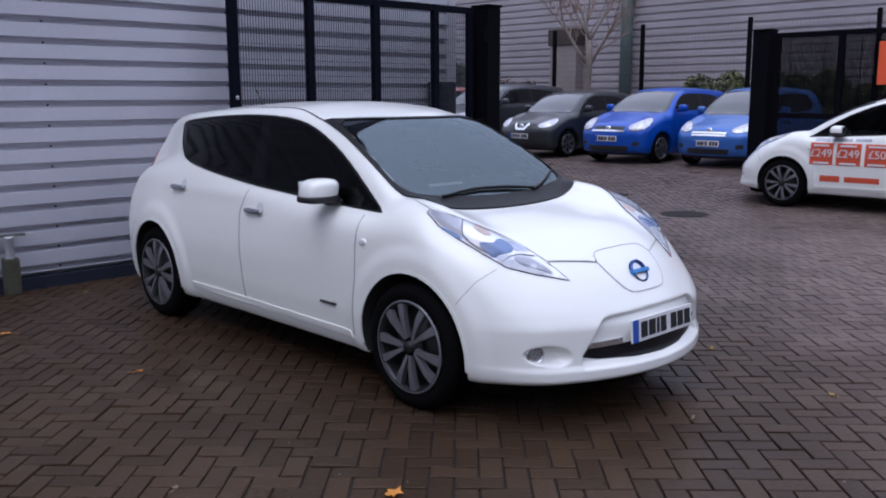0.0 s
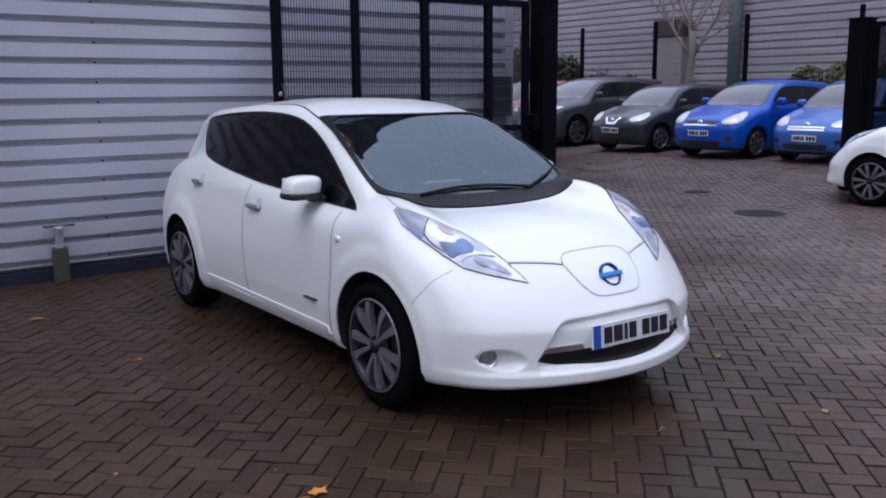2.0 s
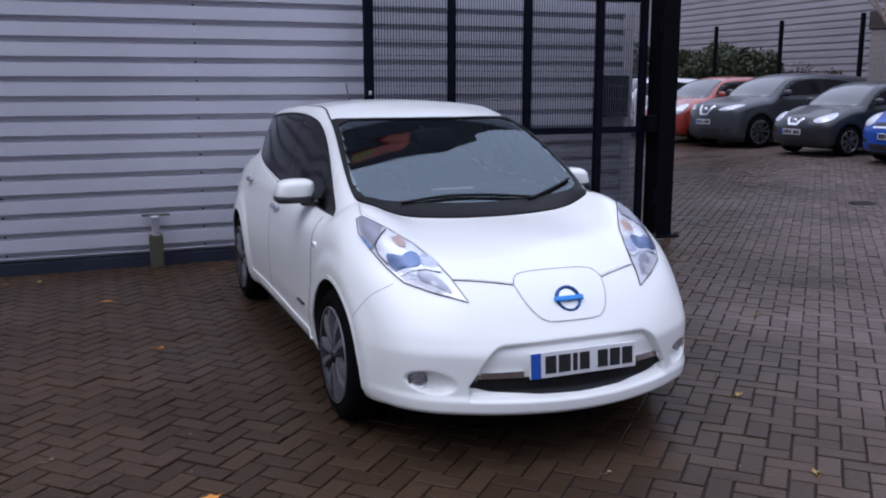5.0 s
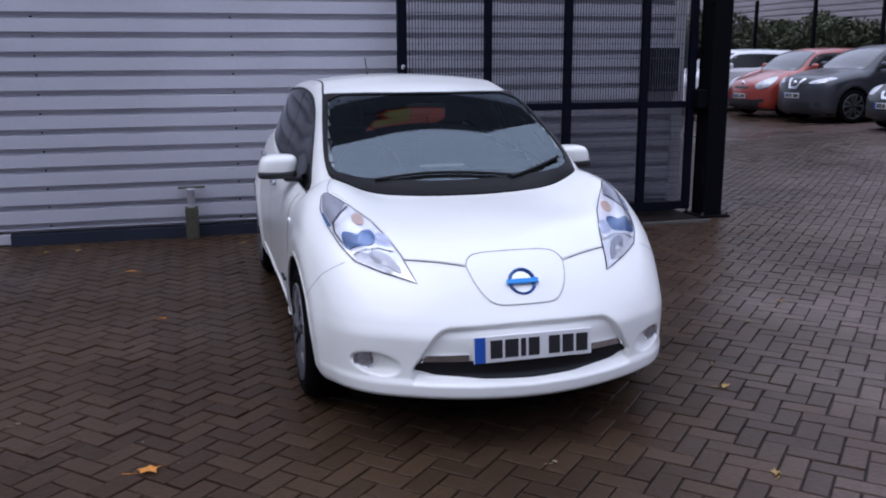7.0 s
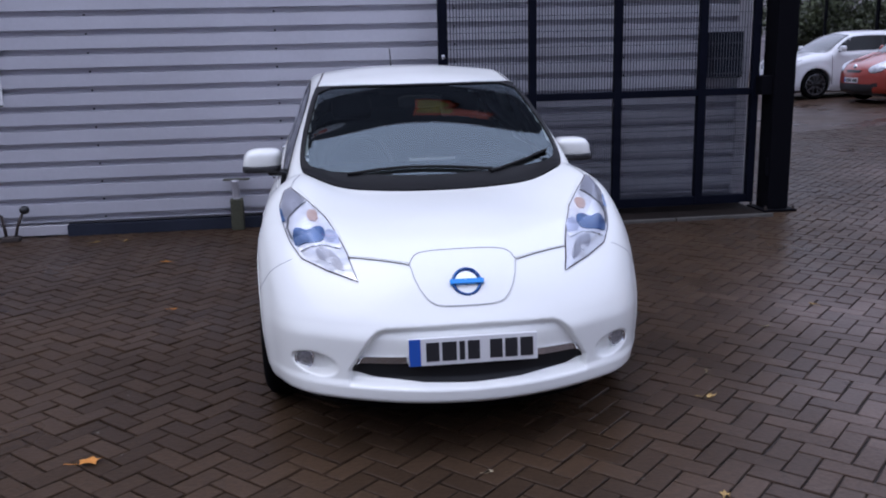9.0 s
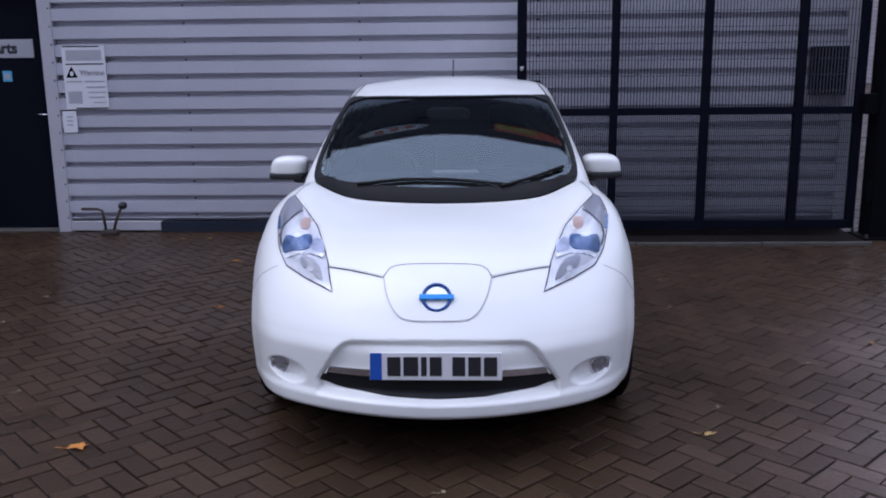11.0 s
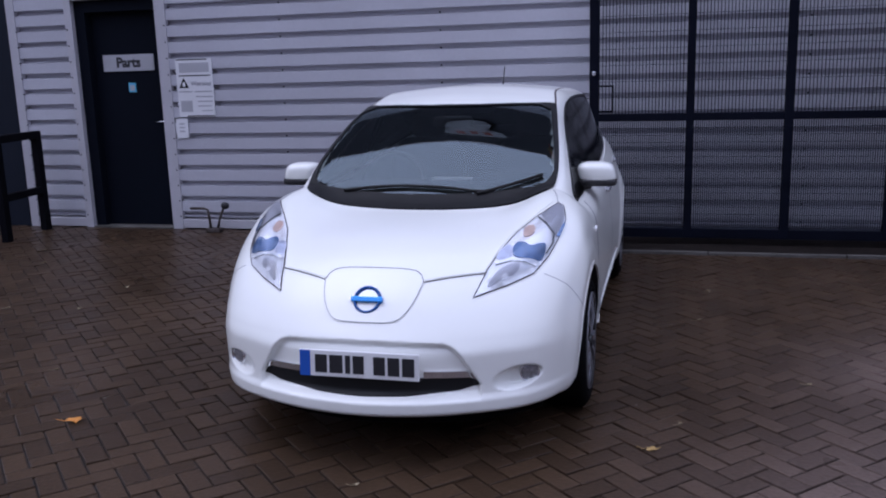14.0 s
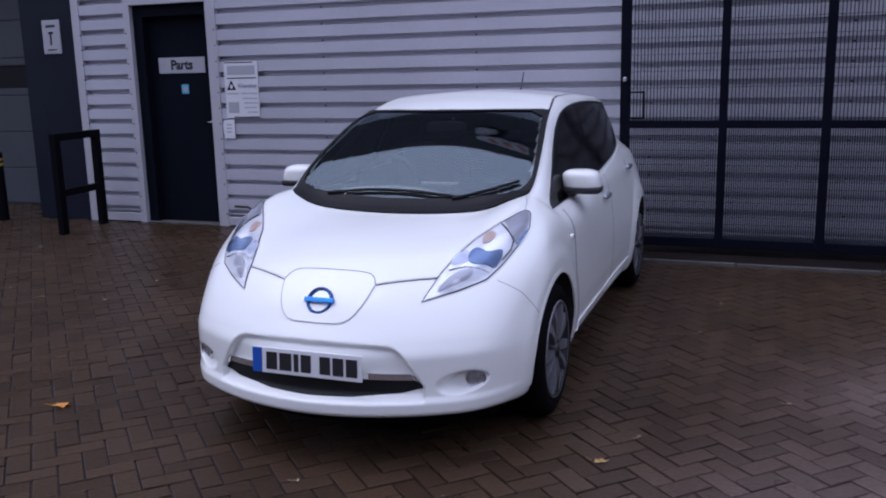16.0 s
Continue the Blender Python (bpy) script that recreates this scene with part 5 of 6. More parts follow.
post = thing("gate_post", "thick black steel gate post on a base plate", "post", pose(7.835, 7.27, 0))
part("column", box_bm((-0.085, -0.12, 0.02), (0.125, 0.12, 2.54), 0.012), M_POST, post)
part("cap", box_bm((-0.10, -0.135, 2.54), (0.14, 0.135, 2.565), 0.006), M_POST, post)
part("base_plate", box_bm((-0.15, -0.18, 0.0), (0.19, 0.18, 0.022), 0.004), M_POST, post)
for bx, by in ((-0.12, -0.155), (0.16, -0.155), (-0.12, 0.155), (0.16, 0.155)):
    part("bolt", mesh_of("bolt", *moved(lathe([(0.0, 0.03), (0.014, 0.03), (0.016, 0.0)], 6, "z"), pose(bx, by, 0.022))), M_RUST, post)
part("lock_box", box_bm((-0.20, -0.09, 1.12), (-0.08, 0.03, 1.30), 0.008), M_POST, post)
part("hinge", mesh_of("hinge", *tube([(-0.105, -0.1, 0.35), (-0.105, -0.1, 0.52)], 0.022, 10)), M_POST, post)
part("hinge", mesh_of("hinge", *tube([(-0.105, -0.1, 2.15), (-0.105, -0.1, 2.32)], 0.022, 10)), M_POST, post)
cab = tagged(part("meter_box", box_bm((7.365, -0.16, 1.32), (7.68, -0.005, 1.775), 0.01), M_DARK_STEEL), "dark metal meter box fixed on grey cladding", "box")
cab.matrix_basis = WALL
part("box_door", box_bm((7.38, -0.172, 1.335), (7.665, -0.158, 1.76), 0.006), M_DARK_STEEL, cab)

# ---- small things along the wall ----
pipe = thing("vent_pipe", "short pale pipe in a mossy concrete block", "pipe", pose(2.665, 7.555, 0))
part("pipe_top", mesh_of("pipe_top", *lathe([(0.034, 0.26), (0.034, 0.445), (0.040, 0.45), (0.040, 0.468), (0.028, 0.472), (0.0, 0.47)], 20, "z"), smooth=True), M_FLASH, pipe, "pale pipe")
part("pipe_bracket", box_bm((-0.11, -0.012, 0.466), (0.13, 0.05, 0.480), 0.003), M_MOSS, pipe, "thin greenish bracket bar")
part("block", box_bm((-0.058, -0.05, 0.0), (0.058, 0.05, 0.295), 0.012), M_MOSS, pipe, "stained concrete block")
tap = thing("standpipe", "rusty bent standpipe with a round knob by the wall", "standpipe", pose(0.61, 7.50, 0))
part("foot", box_bm((-0.05, -0.04, 0.0), (0.11, 0.05, 0.045), 0.01), M_RUST, tap)
part("riser", mesh_of("riser", *tube([(-0.01, 0, 0.04), (-0.02, 0, 0.15), (-0.03, 0, 0.235), (-0.08, 0.01, 0.25), (-0.24, 0.02, 0.25)], 0.014, 8), smooth=True), M_RUST, tap)
part("lever", mesh_of("lever", *tube([(0.07, 0, 0.04), (0.10, 0, 0.14), (0.16, 0, 0.27)], 0.013, 8), smooth=True), M_RUST, tap)
part("knob", mesh_of("knob", *blob((0.175, 0, 0.285), (0.042, 0.04, 0.038), 0.9, 16, 12), smooth=True), M_BLACK_PL, tap)
hoop = thing("hoop_barrier", "black square-tube hoop barrier beside the door", "barrier")
for x, y in ((-1.32, 6.76), (-1.40, 7.46)):
    part("upright", box_bm((x - 0.04, y - 0.04, 0.0), (x + 0.04, y + 0.04, 1.01), 0.006), M_POST, hoop)
for z in (1.01, 0.41):
    bm_r = box_bm((-0.04, -0.395, 0), (0.04, 0.395, 0.08), 0.006) if z > 1 else box_bm((-0.034, -0.31, 0), (0.034, 0.31, 0.075), 0.006)
    part("crossbar", bm_r, M_POST, hoop).matrix_basis = pose(-1.36, 7.11, z, 0, 0, 6.5)
bol = thing("bollard", "black bollard with yellow bands near the loading door", "bollard", pose(-2.87, 7.42, 0))
part("bollard_tube", mesh_of("bollard_tube", *lathe([(0.062, 0.0), (0.062, 0.80), (0.058, 0.815), (0.0, 0.82)], 24, "z"), smooth=True), M_POST, bol)
for z in (0.66, 0.72):
    part("yellow_band", mesh_of("yellow_band", *lathe([(0.0635, z), (0.0635, z + 0.03)], 24, "z"), smooth=True), M_YELLOW, bol, "yellow band")
for (x, y), r in (((10.73, 6.36), 0.31), ((11.93, 8.27), 0.18)):
    mh = tagged(part("manhole_cover", mesh_of("manhole_cover", *lathe([(0.0, 0.006), (r * 0.9, 0.006), (r * 0.92, 0.002), (r * 0.95, 0.007), (r, 0.006), (r, -0.01)], 40, "z")), M_IRON), "dark cast-iron manhole cover in paving", "manhole cover")
    mh.location = (x, y, float(rise(x)))

# ---- right-hand gate ----
gp2 = thing("gate_post", "black steel gate post in the far gateway", "post", pose(14.05, 7.03, 0))
part("column", box_bm((-0.14, -0.14, 0.0), (0.14, 0.14, 2.56), 0.012), M_POST, gp2)
part("cap", box_bm((-0.155, -0.155, 2.56), (0.155, 0.155, 2.585), 0.006), M_POST, gp2)
g2 = thing("mesh_gate", "black steel mesh gate standing open behind a parked car", "gate", pose(14.07, 6.86, 0, 0, 0, -90))
for x in (0.0, 1.0, 2.0, 3.0):
    part("stile", box_bm((x, -0.035, 0.075), (x + 0.08, 0.035, 2.52), 0.005), M_POST, g2)
for a in (0.08, 1.08, 2.08):
    for z in (0.075, 1.2, 2.44):
        part("rail", box_bm((a, -0.03, z), (a + 0.92, 0.03, z + 0.08), 0.004), M_POST, g2)
low2 = []
for i in range(1, 150):
    low2.append(tube([(0.02 * i, 0, 0.1), (0.02 * i, 0, 2.48)], 0.0082, 4, False))
for k in range(1, 18):
    low2.append(tube([(0, 0.005, 0.1 + 0.145 * k), (3.0, 0.005, 0.1 + 0.145 * k)], 0.003, 4, False))
tagged(part("fine_mesh", mesh_of("fine_mesh", *join(*low2)), M_POST, g2, "fine dark wire mesh"), kind="stuff")
ob = tagged(part("banner_board", box_bm((14.0, 3.9, 1.70), (14.034, 5.26, 2.32), 0.01), M_ORANGE), "orange-red banner board hung on mesh gate", "banner")

# ---- far yard: fence, building, planting ----
for y in (4.75, 7.75, 10.7, 13.7, 16.65, 19.5, 22.3, 25.2, 28.1, 31.0):
    fp = thing("fence_post", "thin black steel fence post behind the cars", "post", pose(20.6, y, 0.2), group="fence posts")
    part("shaft", box_bm((-0.045, -0.045, 0), (0.045, 0.045, 3.2), 0.006), M_POST, fp)
    part("foot_plate", box_bm((-0.1, -0.1, 0), (0.1, 0.1, 0.02)), M_POST, fp)
fm = []
for k in range(1, 22):
    fm.append(tube([(20.66, 5.0, 0.15 * k), (20.66, 31.4, 0.15 * k)], 0.002, 4, False))
for i in range(0, 264):
    fm.append(tube([(20.66, 5.0 + 0.1 * i, 0.05), (20.66, 5.0 + 0.1 * i, 3.3)], 0.0016, 3, False))
tagged(part("fence_mesh", mesh_of("fence_mesh", *join(*fm)), M_POST), "fine black wire fence behind the cars", "fence", kind="stuff")

backw = tagged(part("wall_east", boxes_bm([((25.5, -12.0, 0.0), (25.8, 55.0, 8.0))]), M_BACK_CLAD), "grey clad warehouse across the yard", "building", kind="structure")
z = 0.2
prof = []
while z < 7.9:
    prof += [(0.0, z), (0.0, z + 0.13), (0.045, z + 0.15), (0.045, z + 0.21)]
    z += 0.235
bv = [(25.44 + y, yy, zz) for yy in (-12.0, 55.0) for y, zz in prof]
n = len(prof)
part("cladding_sheet", mesh_of("cladding_sheet", bv, [(i, i + 1, n + i + 1, n + i) for i in range(n - 1)]), M_BACK_CLAD, backw)
for y in (17.4,):
    dp = tagged(part("downpipe", mesh_of("downpipe", *tube([(25.2, y, 0.0), (25.2, y, 8.0)], 0.2, 14), smooth=True), M_PIPE_GREEN), "green-grey steel downpipe on the far warehouse", "downpipe")
col = tagged(part("wall_column", box_bm((25.0, 19.3, 0.0), (25.43, 20.45, 3.3), 0.02), M_COLUMN), "pale brown-grey column with a dark cap by the far warehouse", "column")
part("column_cap", box_bm((24.95, 19.25, 3.3), (25.43, 20.5, 3.85), 0.02), M_RUST, col, "dark brown cap")
rf = tagged(part("roof", boxes_bm([((25.3, -12.2, 8.0), (45.0, 55.2, 8.25))]), M_FLASH), "flat roof of the far warehouse", "roof", kind="structure")


def bare_tree(m, height, seed):
    rng = random.Random(seed)
    t = thing("bare_tree", "leafless tree with pale trunk and fine tan twigs", "tree", m)
    limbs, twigs = [], []

    def grow(p, d, r, length, depth):
        pts, rs = [p], [r]
        q = Vector(p)
        k = 4
        for i in range(k):
            d = (d + Vector((rng.uniform(-1, 1), rng.uniform(-1, 1), rng.uniform(-0.3, 0.7))) * 0.13).normalized()
            q = q + d * length / k
            pts.append(q.copy())
            rs.append(r * (1 - 0.55 * (i + 1) / k))
        (limbs if depth < 2 else twigs).append(tube(pts, rs, 8 if depth < 2 else 4))
        if depth >= 4:
            return
        for i in range(rng.randint(6, 8) if depth == 0 else rng.randint(5, 6)):
            at = rng.uniform(0.8, 1.0) if depth == 0 else rng.uniform(0.3, 1.0)
            j = min(k, max(1, int(at * k + 0.5)))
            a = rng.uniform(0, 6.283)
            out = Vector((math.cos(a), math.sin(a), rng.uniform(0.35, 1.1))).normalized()
            grow(pts[j], (d * 0.5 + out * 0.75).normalized(), rs[j] * 0.62, length * rng.uniform(0.55, 0.72), depth + 1)

    grow(Vector((0, 0, 0)), Vector((0, 0, 1)), 0.15, height * 0.50, 0)
    part("trunk", mesh_of("trunk", *join(*limbs), smooth=True), M_BARK, t, "pale trunk and limbs")
    part("crown", mesh_of("crown", *join(*twigs)), M_TWIG, t, "fine tan twigs")
    return t


bare_tree(pose(21.8, 16.5, 0.2), 6.0, 4)


def shrub(name, label, m, size, count, material, seed, leaf=0.09):
    """A clump of small leaves over hidden stems, uneven and with gaps."""
    rng = np.random.default_rng(seed)
    t = thing(name, label, "shrub", m)
    verts, faces = [], []
    lumps = [(rng.uniform(-0.75, 0.75) * size[0], rng.uniform(-0.6, 0.6) * size[1], rng.uniform(0.35, 0.8) * size[2], rng.uniform(0.32, 0.52)) for _ in range(max(6, int(size[1] * 6)))]
    for _ in range(count):
        cx, cy, cz, r = lumps[rng.integers(len(lumps))]
        d = unit(rng.normal(size=3))
        rr = r * rng.uniform(0.6, 1.05) * size[2] * 0.55
        p = np.array((cx, cy, cz)) + d * rr
        if p[2] < 0.05:
            continue
        a, b = unit(rng.normal(size=3)), unit(rng.normal(size=3))
        k = leaf * rng.uniform(0.6, 1.4)
        o = len(verts)
        verts += [p - a * k, p + b * k * 0.45, p + a * k, p - b * k * 0.45]
        faces.append((o, o + 1, o + 2, o + 3))
    part("leaves", mesh_of("leaves", verts, faces), material, t)
    stems = [tube([(0.3 * c[0], c[1], 0), (c[0], c[1], c[2])], [0.04, 0.015], 5) for c in lumps]
    part("stems", mesh_of("stems", *join(*stems)), M_BARK, t)
    return t


shrub("evergreen_shrub", "dark evergreen shrub behind the parked cars", pose(21.9, 22.3, 0.2), (0.8, 1.0, 2.7), 9000, M_HEDGE, 1, 0.085)
shrub("evergreen_shrub", "tall dark evergreen shrub behind the parked cars", pose(22.0, 23.6, 0.2), (0.9, 1.9, 2.8), 14000, M_HEDGE, 2, 0.085)
shrub("evergreen_shrub", "broad dark green shrub behind the parked cars", pose(22.0, 26.6, 0.2), (0.9, 2.6, 2.8), 17000, M_HEDGE, 3, 0.09)
shrub("evergreen_shrub", "large green shrub at the end of the yard", pose(21.8, 30.3, 0.2), (1.0, 3.2, 3.2), 15000, M_HEDGE, 6, 0.1)
shrub("olive_shrub", "low olive-green hedge behind a blue car", pose(21.7, 10.0, 0.2), (0.6, 4.8, 1.95), 22000, M_HEDGE_Y, 4, 0.07)
shrub("brown_shrub", "rusty brown bare shrub by the fence", pose(21.6, 18.9, 0.2), (0.5, 1.3, 2.0), 3000, M_HEDGE_R, 5, 0.05)


# ---- other parked cars ----
def small_form(L, H, hw, hood0, hood1, uc, ur, wheel, axles):
    return car_form(
        hood=Spline((0, hood0 - 0.14), (0.12, hood0 - 0.03), (0.3, hood0 + 0.01), (uc, hood1), (uc + 0.7, hood1 + 0.02), (L * 0.8, hood1 + 0.08), (L, hood1 - 0.05)),
        crown=Spline((0, 0.12), (uc, 0.14), (uc + 0.4, 0.05), (L, 0.05)), ridge=Spline((0, 0), (0.5, 0.03), (uc, 0.06), (uc + 0.4, 0), (L, 0)),
        nose=Spline((0.12, 0.14), (0.22, 0.04), (0.34, 0.0), (0.55, 0.0), (hood0 - 0.12, 0.04), (hood0, 0.13), (hood0 + 0.25, 0.6)), round_nose=0.32,
        tail=Spline((0.12, L - 0.12), (0.3, L - 0.02), (0.55, L), (0.9, L - 0.05), (1.4, L - 0.3)),
        roof=Spline((uc - 0.3, hood1 - 0.2), (uc, hood1 - 0.01), ((uc + ur) / 2, (hood1 + H) / 2 + 0.005), (ur, H - 0.085), (ur + 0.3, H - 0.02), (ur + 0.8, H), (L * 0.78, H - 0.02), (L - 0.35, H - 0.06), (L - 0.22, H - 0.16), (L, hood1 - 0.1)),
        roof_crown=Spline((uc, 0.2), (ur, 0.14), (L, 0.12)), plan=Spline((0, hw - 0.06), (0.5, hw - 0.005), (1.0, hw), (L * 0.8, hw), (L, hw - 0.1)),
        side=Spline((0.12, -0.075), (0.22, -0.04), (0.35, -0.01), (0.6, 0.0), (0.85, -0.008), (hood1, -0.05), (hood1 + 0.2, -0.15)),
        cabin=Spline((uc - 0.2, hw - 0.12), (uc + 0.3, hw - 0.055), (L * 0.7, hw - 0.06), (L, hw - 0.16)), lean=0.36, belt_z=hood1, axles=axles, axle_z=wheel, arch=wheel + 0.045)


def build_car(name, label, m, paint, L, H, hw, hood0, hood1, uc, ur, wheel, axles, style, screen, face):
    f = small_form(L, H, hw, hood0, hood1, uc, ur, wheel, axles)
    car = thing(name, label, "car", m)
    shell("body_shell", f, (-1.0, -0.06, 0.1), (1.0, L + 0.1, H + 0.06), 0.04, paint, car, [])
    sn = (0, -0.55, 0.83)
    wd = hw - 0.20
    scr = [(-wd + 0.10, ur - 0.01, H - 0.12), (0, ur - 0.06, H - 0.08), (wd - 0.10, ur - 0.01, H - 0.12), (wd + 0.03, uc + 0.22, hood1 + 0.1), (wd - 0.02, uc + 0.10, hood1), (0, uc + 0.03, hood1), (-wd + 0.02, uc + 0.10, hood1), (-wd - 0.03, uc + 0.22, hood1 + 0.1)]
    w = put("windscreen", f, scr, sn, screen, car, "glossy windscreen", off=0.006, step=0.08)
    line("screen_border", f, scr, sn, 0.05, M_GLOSS_BLACK, w, off=0.008, closed=True)
    for sgn in (-1, 1):
        nf = (sgn, 0, 0.3)
        ue = L - 0.75
        win = [(hw - 0.07, uc + 0.28, hood1 + 0.02), (hw - 0.1, ur - 0.12, H - 0.2), (hw - 0.2, ur + 0.18, H - 0.135), (hw - 0.2, L * 0.7, H - 0.15), (hw - 0.15, ue, H - 0.22), (hw - 0.1, ue + 0.05, hood1 + 0.12), (hw - 0.06, L * 0.6, hood1 + 0.05)]
        win = win if sgn > 0 else flip(win)
        g = put("side_glass", f, win, nf, M_FAR_GLASS, car, "dark side windows", off=0.006, step=0.08, rnd=1)
        bu = (uc + ue) / 2 + 0.25
        pil = [(hw - 0.07, bu, hood1 + 0.02), (hw - 0.2, bu + 0.04, H - 0.14)]
        line("door_pillar", f, pil if sgn > 0 else flip(pil), nf, 0.05, M_GLOSS_BLACK, g, off=0.009)
        nx = (sgn, 0, 0)
        gap = [(hw, uc + 0.22, 0.35), (hw, uc + 0.2, hood1 - 0.06)]
        gap2 = [(hw, bu, 0.35), (hw, bu, hood1 - 0.04)]
        for q in (gap, gap2):
            line("door_gap", f, q if sgn > 0 else flip(q), nx, 0.014, M_SEAM, car, off=0.002)
        for hu in (bu - 0.17, ue - 0.05):
            part("door_handle", mesh_of("door_handle", *blob((sgn * (hw - 0.005), hu, hood1 - 0.10), (0.025, 0.10, 0.02), 0.6, 10, 8), smooth=True), paint, car)
        mir = part("door_mirror", mesh_of("door_mirror", *blob((sgn * (hw + 0.07), uc + 0.42, hood1 + 0.09), (0.095, 0.07, 0.075), 0.65, 14, 10), smooth=True), paint, car)
        part("mirror_base", mesh_of("mirror_base", *blob((sgn * (hw - 0.0), uc + 0.40, hood1 + 0.04), (0.06, 0.04, 0.03), 0.7, 10, 8), smooth=True), M_BLACK_PL, mir)
        hl = [(p[0] * sgn, p[1], p[2]) for p in face["lamp"]]
        lp = put("headlamp", f, hl, (0.45 * sgn, -0.75, 0.45), M_FAR_LAMP, car, "clear headlamp", off=0.01, step=0.05, rnd=1, bulge=0.02, reach=0.08)
        line("headlamp_gap", f, hl, (0.45 * sgn, -0.75, 0.45), 0.02, M_SEAM, lp, off=0.004, closed=True, rnd=1)
        for a in axles:
            add_wheel(car, (sgn * (hw - 0.015), a, wheel), sgn, style, wheel, M_RIM_FAR)
        fg = [(hw - 0.28, 0.1, 0.36), (hw - 0.16, 0.2, 0.37), (hw - 0.17, 0.2, 0.45), (hw - 0.28, 0.1, 0.44)]
        put("fog_recess", f, fg if sgn > 0 else flip(fg), (0.3 * sgn, -1, 0), M_BLACK_PL, car, off=0.006, step=0.06)
    gz0, gz1, gw = face["grille"]
    put("grille", f, [(-gw, 0.1, gz1), (-gw * 0.8, 0.1, gz0), (gw * 0.8, 0.1, gz0), (gw, 0.1, gz1)], (0, -1, 0.15), M_BLACK_PL, car, "black upper grille", off=0.006, step=0.05)
    lz0, lz1, lw = face["lower"]
    put("lower_grille", f, [(-lw, 0.1, lz1), (-lw * 0.9, 0.1, lz0), (lw * 0.9, 0.1, lz0), (lw, 0.1, lz1)], (0, -1, 0), M_BLACK_PL, car, "black lower grille", off=0.006, step=0.05)
    if face.get("vee"):
        line("chrome_vee", f, [(-gw * 0.55, 0.05, gz1), (-0.11, 0.03, gz0 + 0.01), (0.11, 0.03, gz0 + 0.01), (gw * 0.55, 0.05, gz1)], (0, -1, 0.15), 0.05, M_CHROME, car, off=0.02)
    if face.get("bars"):
        for q in face["bars"]:
            line("grille_bar", f, [(-gw, 0.06, q), (gw, 0.06, q)], (0, -1, 0.15), 0.035, M_CHROME, car, off=0.016)
    bz = face.get("badge", (gz0 + gz1) / 2)
    v = View(f, (0, -1, 0.2))
    bp = v.onto(v.flat(np.array([(0, 0.05, bz)])), 1.0)[0]
    part("badge", mesh_of("badge", *moved(lathe([(0.0, -0.02), (0.05, -0.02), (0.062, -0.01), (0.065, 0.01)], 20, "y"), pose(*bp)), smooth=True), M_CHROME, car, "round chrome badge")
    plate_parts(car, (0, -0.008, face["plate"]), 0)
    part("underbody", box_bm((-hw + 0.14, 0.35, 0.15), (hw - 0.14, L - 0.4, 0.3), 0.02), M_BLACK_PL, car)
    return car


M_FAR_LAMP = mat("hazy_headlamp_silver", (0.55, 0.56, 0.60), 0.3, metal=0.4, coat=0.4, grain=0.35, grain_scale=14, bump=0.6, bump_scale=12)
M_FAR_GLASS = mat("dark_car_glass", (0.008, 0.009, 0.010), 0.08, spec=0.3)
M_FAR_SCREEN = mat("sky_reflecting_screen", (0.03, 0.033, 0.037), 0.08, coat=0.8, spec=0.6)
P_GREY = mat("gunmetal_grey_paint", (0.045, 0.048, 0.056), 0.35, metal=0.4, coat=0.5, stain=0.1)
P_DGREY = mat("dark_grey_paint", (0.026, 0.030, 0.033), 0.35, metal=0.4, coat=0.5, stain=0.1)
P_BLUE = mat("bright_blue_paint", (0.001, 0.070, 0.42), 0.35, metal=0.3, coat=0.3, stain=0.05)
P_LBLUE = mat("sky_blue_paint", (0.035, 0.13, 0.42), 0.35, metal=0.3, coat=0.4, stain=0.05)
P_RED = mat("orange_red_paint", (0.30, 0.035, 0.018), 0.28, coat=1.0, stain=0.05)
P_WHITE = mat("plain_white_paint", (0.62, 0.63, 0.65), 0.3, coat=1.0, stain=0.04)


def facing_west(x, y, turn=0.0):
    return pose(x, y, float(rise(x + 1.5)) - 0.005, 0, 0, -90 + turn)


K_LAMP = [(0.42, 0.12, 0.70), (0.50, 0.22, 0.80), (0.66, 0.55, 0.88), (0.74, 0.52, 0.80), (0.72, 0.34, 0.68), (0.56, 0.16, 0.64)]
N_LAMP = [(0.44, 0.10, 0.72), (0.52, 0.24, 0.84), (0.66, 0.62, 0.93), (0.76, 0.58, 0.86), (0.76, 0.34, 0.68), (0.60, 0.14, 0.64)]
S_LAMP = [(0.40, 0.06, 0.86), (0.50, 0.12, 0.93), (0.80, 0.52, 0.98), (0.84, 0.50, 0.92), (0.70, 0.18, 0.84)]
build_car("city_car", "sky-blue small hatchback parked facing the yard", facing_west(15.75, 8.95), P_LBLUE, 3.72, 1.54, 0.83, 0.80, 0.98, 0.92, 1.62, 0.29, (0.72, 3.15), "seven", M_FAR_SCREEN,
          {"lamp": K_LAMP, "grille": (0.60, 0.69, 0.36), "lower": (0.26, 0.36, 0.45), "bars": (0.66, 0.61), "badge": 0.70, "plate": 0.46})
build_car("compact_car", "bright blue compact hatchback parked facing the yard", facing_west(15.5, 11.1), P_BLUE, 4.08, 1.55, 0.845, 0.84, 1.02, 1.0, 1.72, 0.30, (0.78, 3.38), "seven", M_FAR_SCREEN,
          {"lamp": N_LAMP, "grille": (0.64, 0.75, 0.40), "lower": (0.24, 0.36, 0.50), "bars": (0.655,), "badge": 0.70, "plate": 0.50})
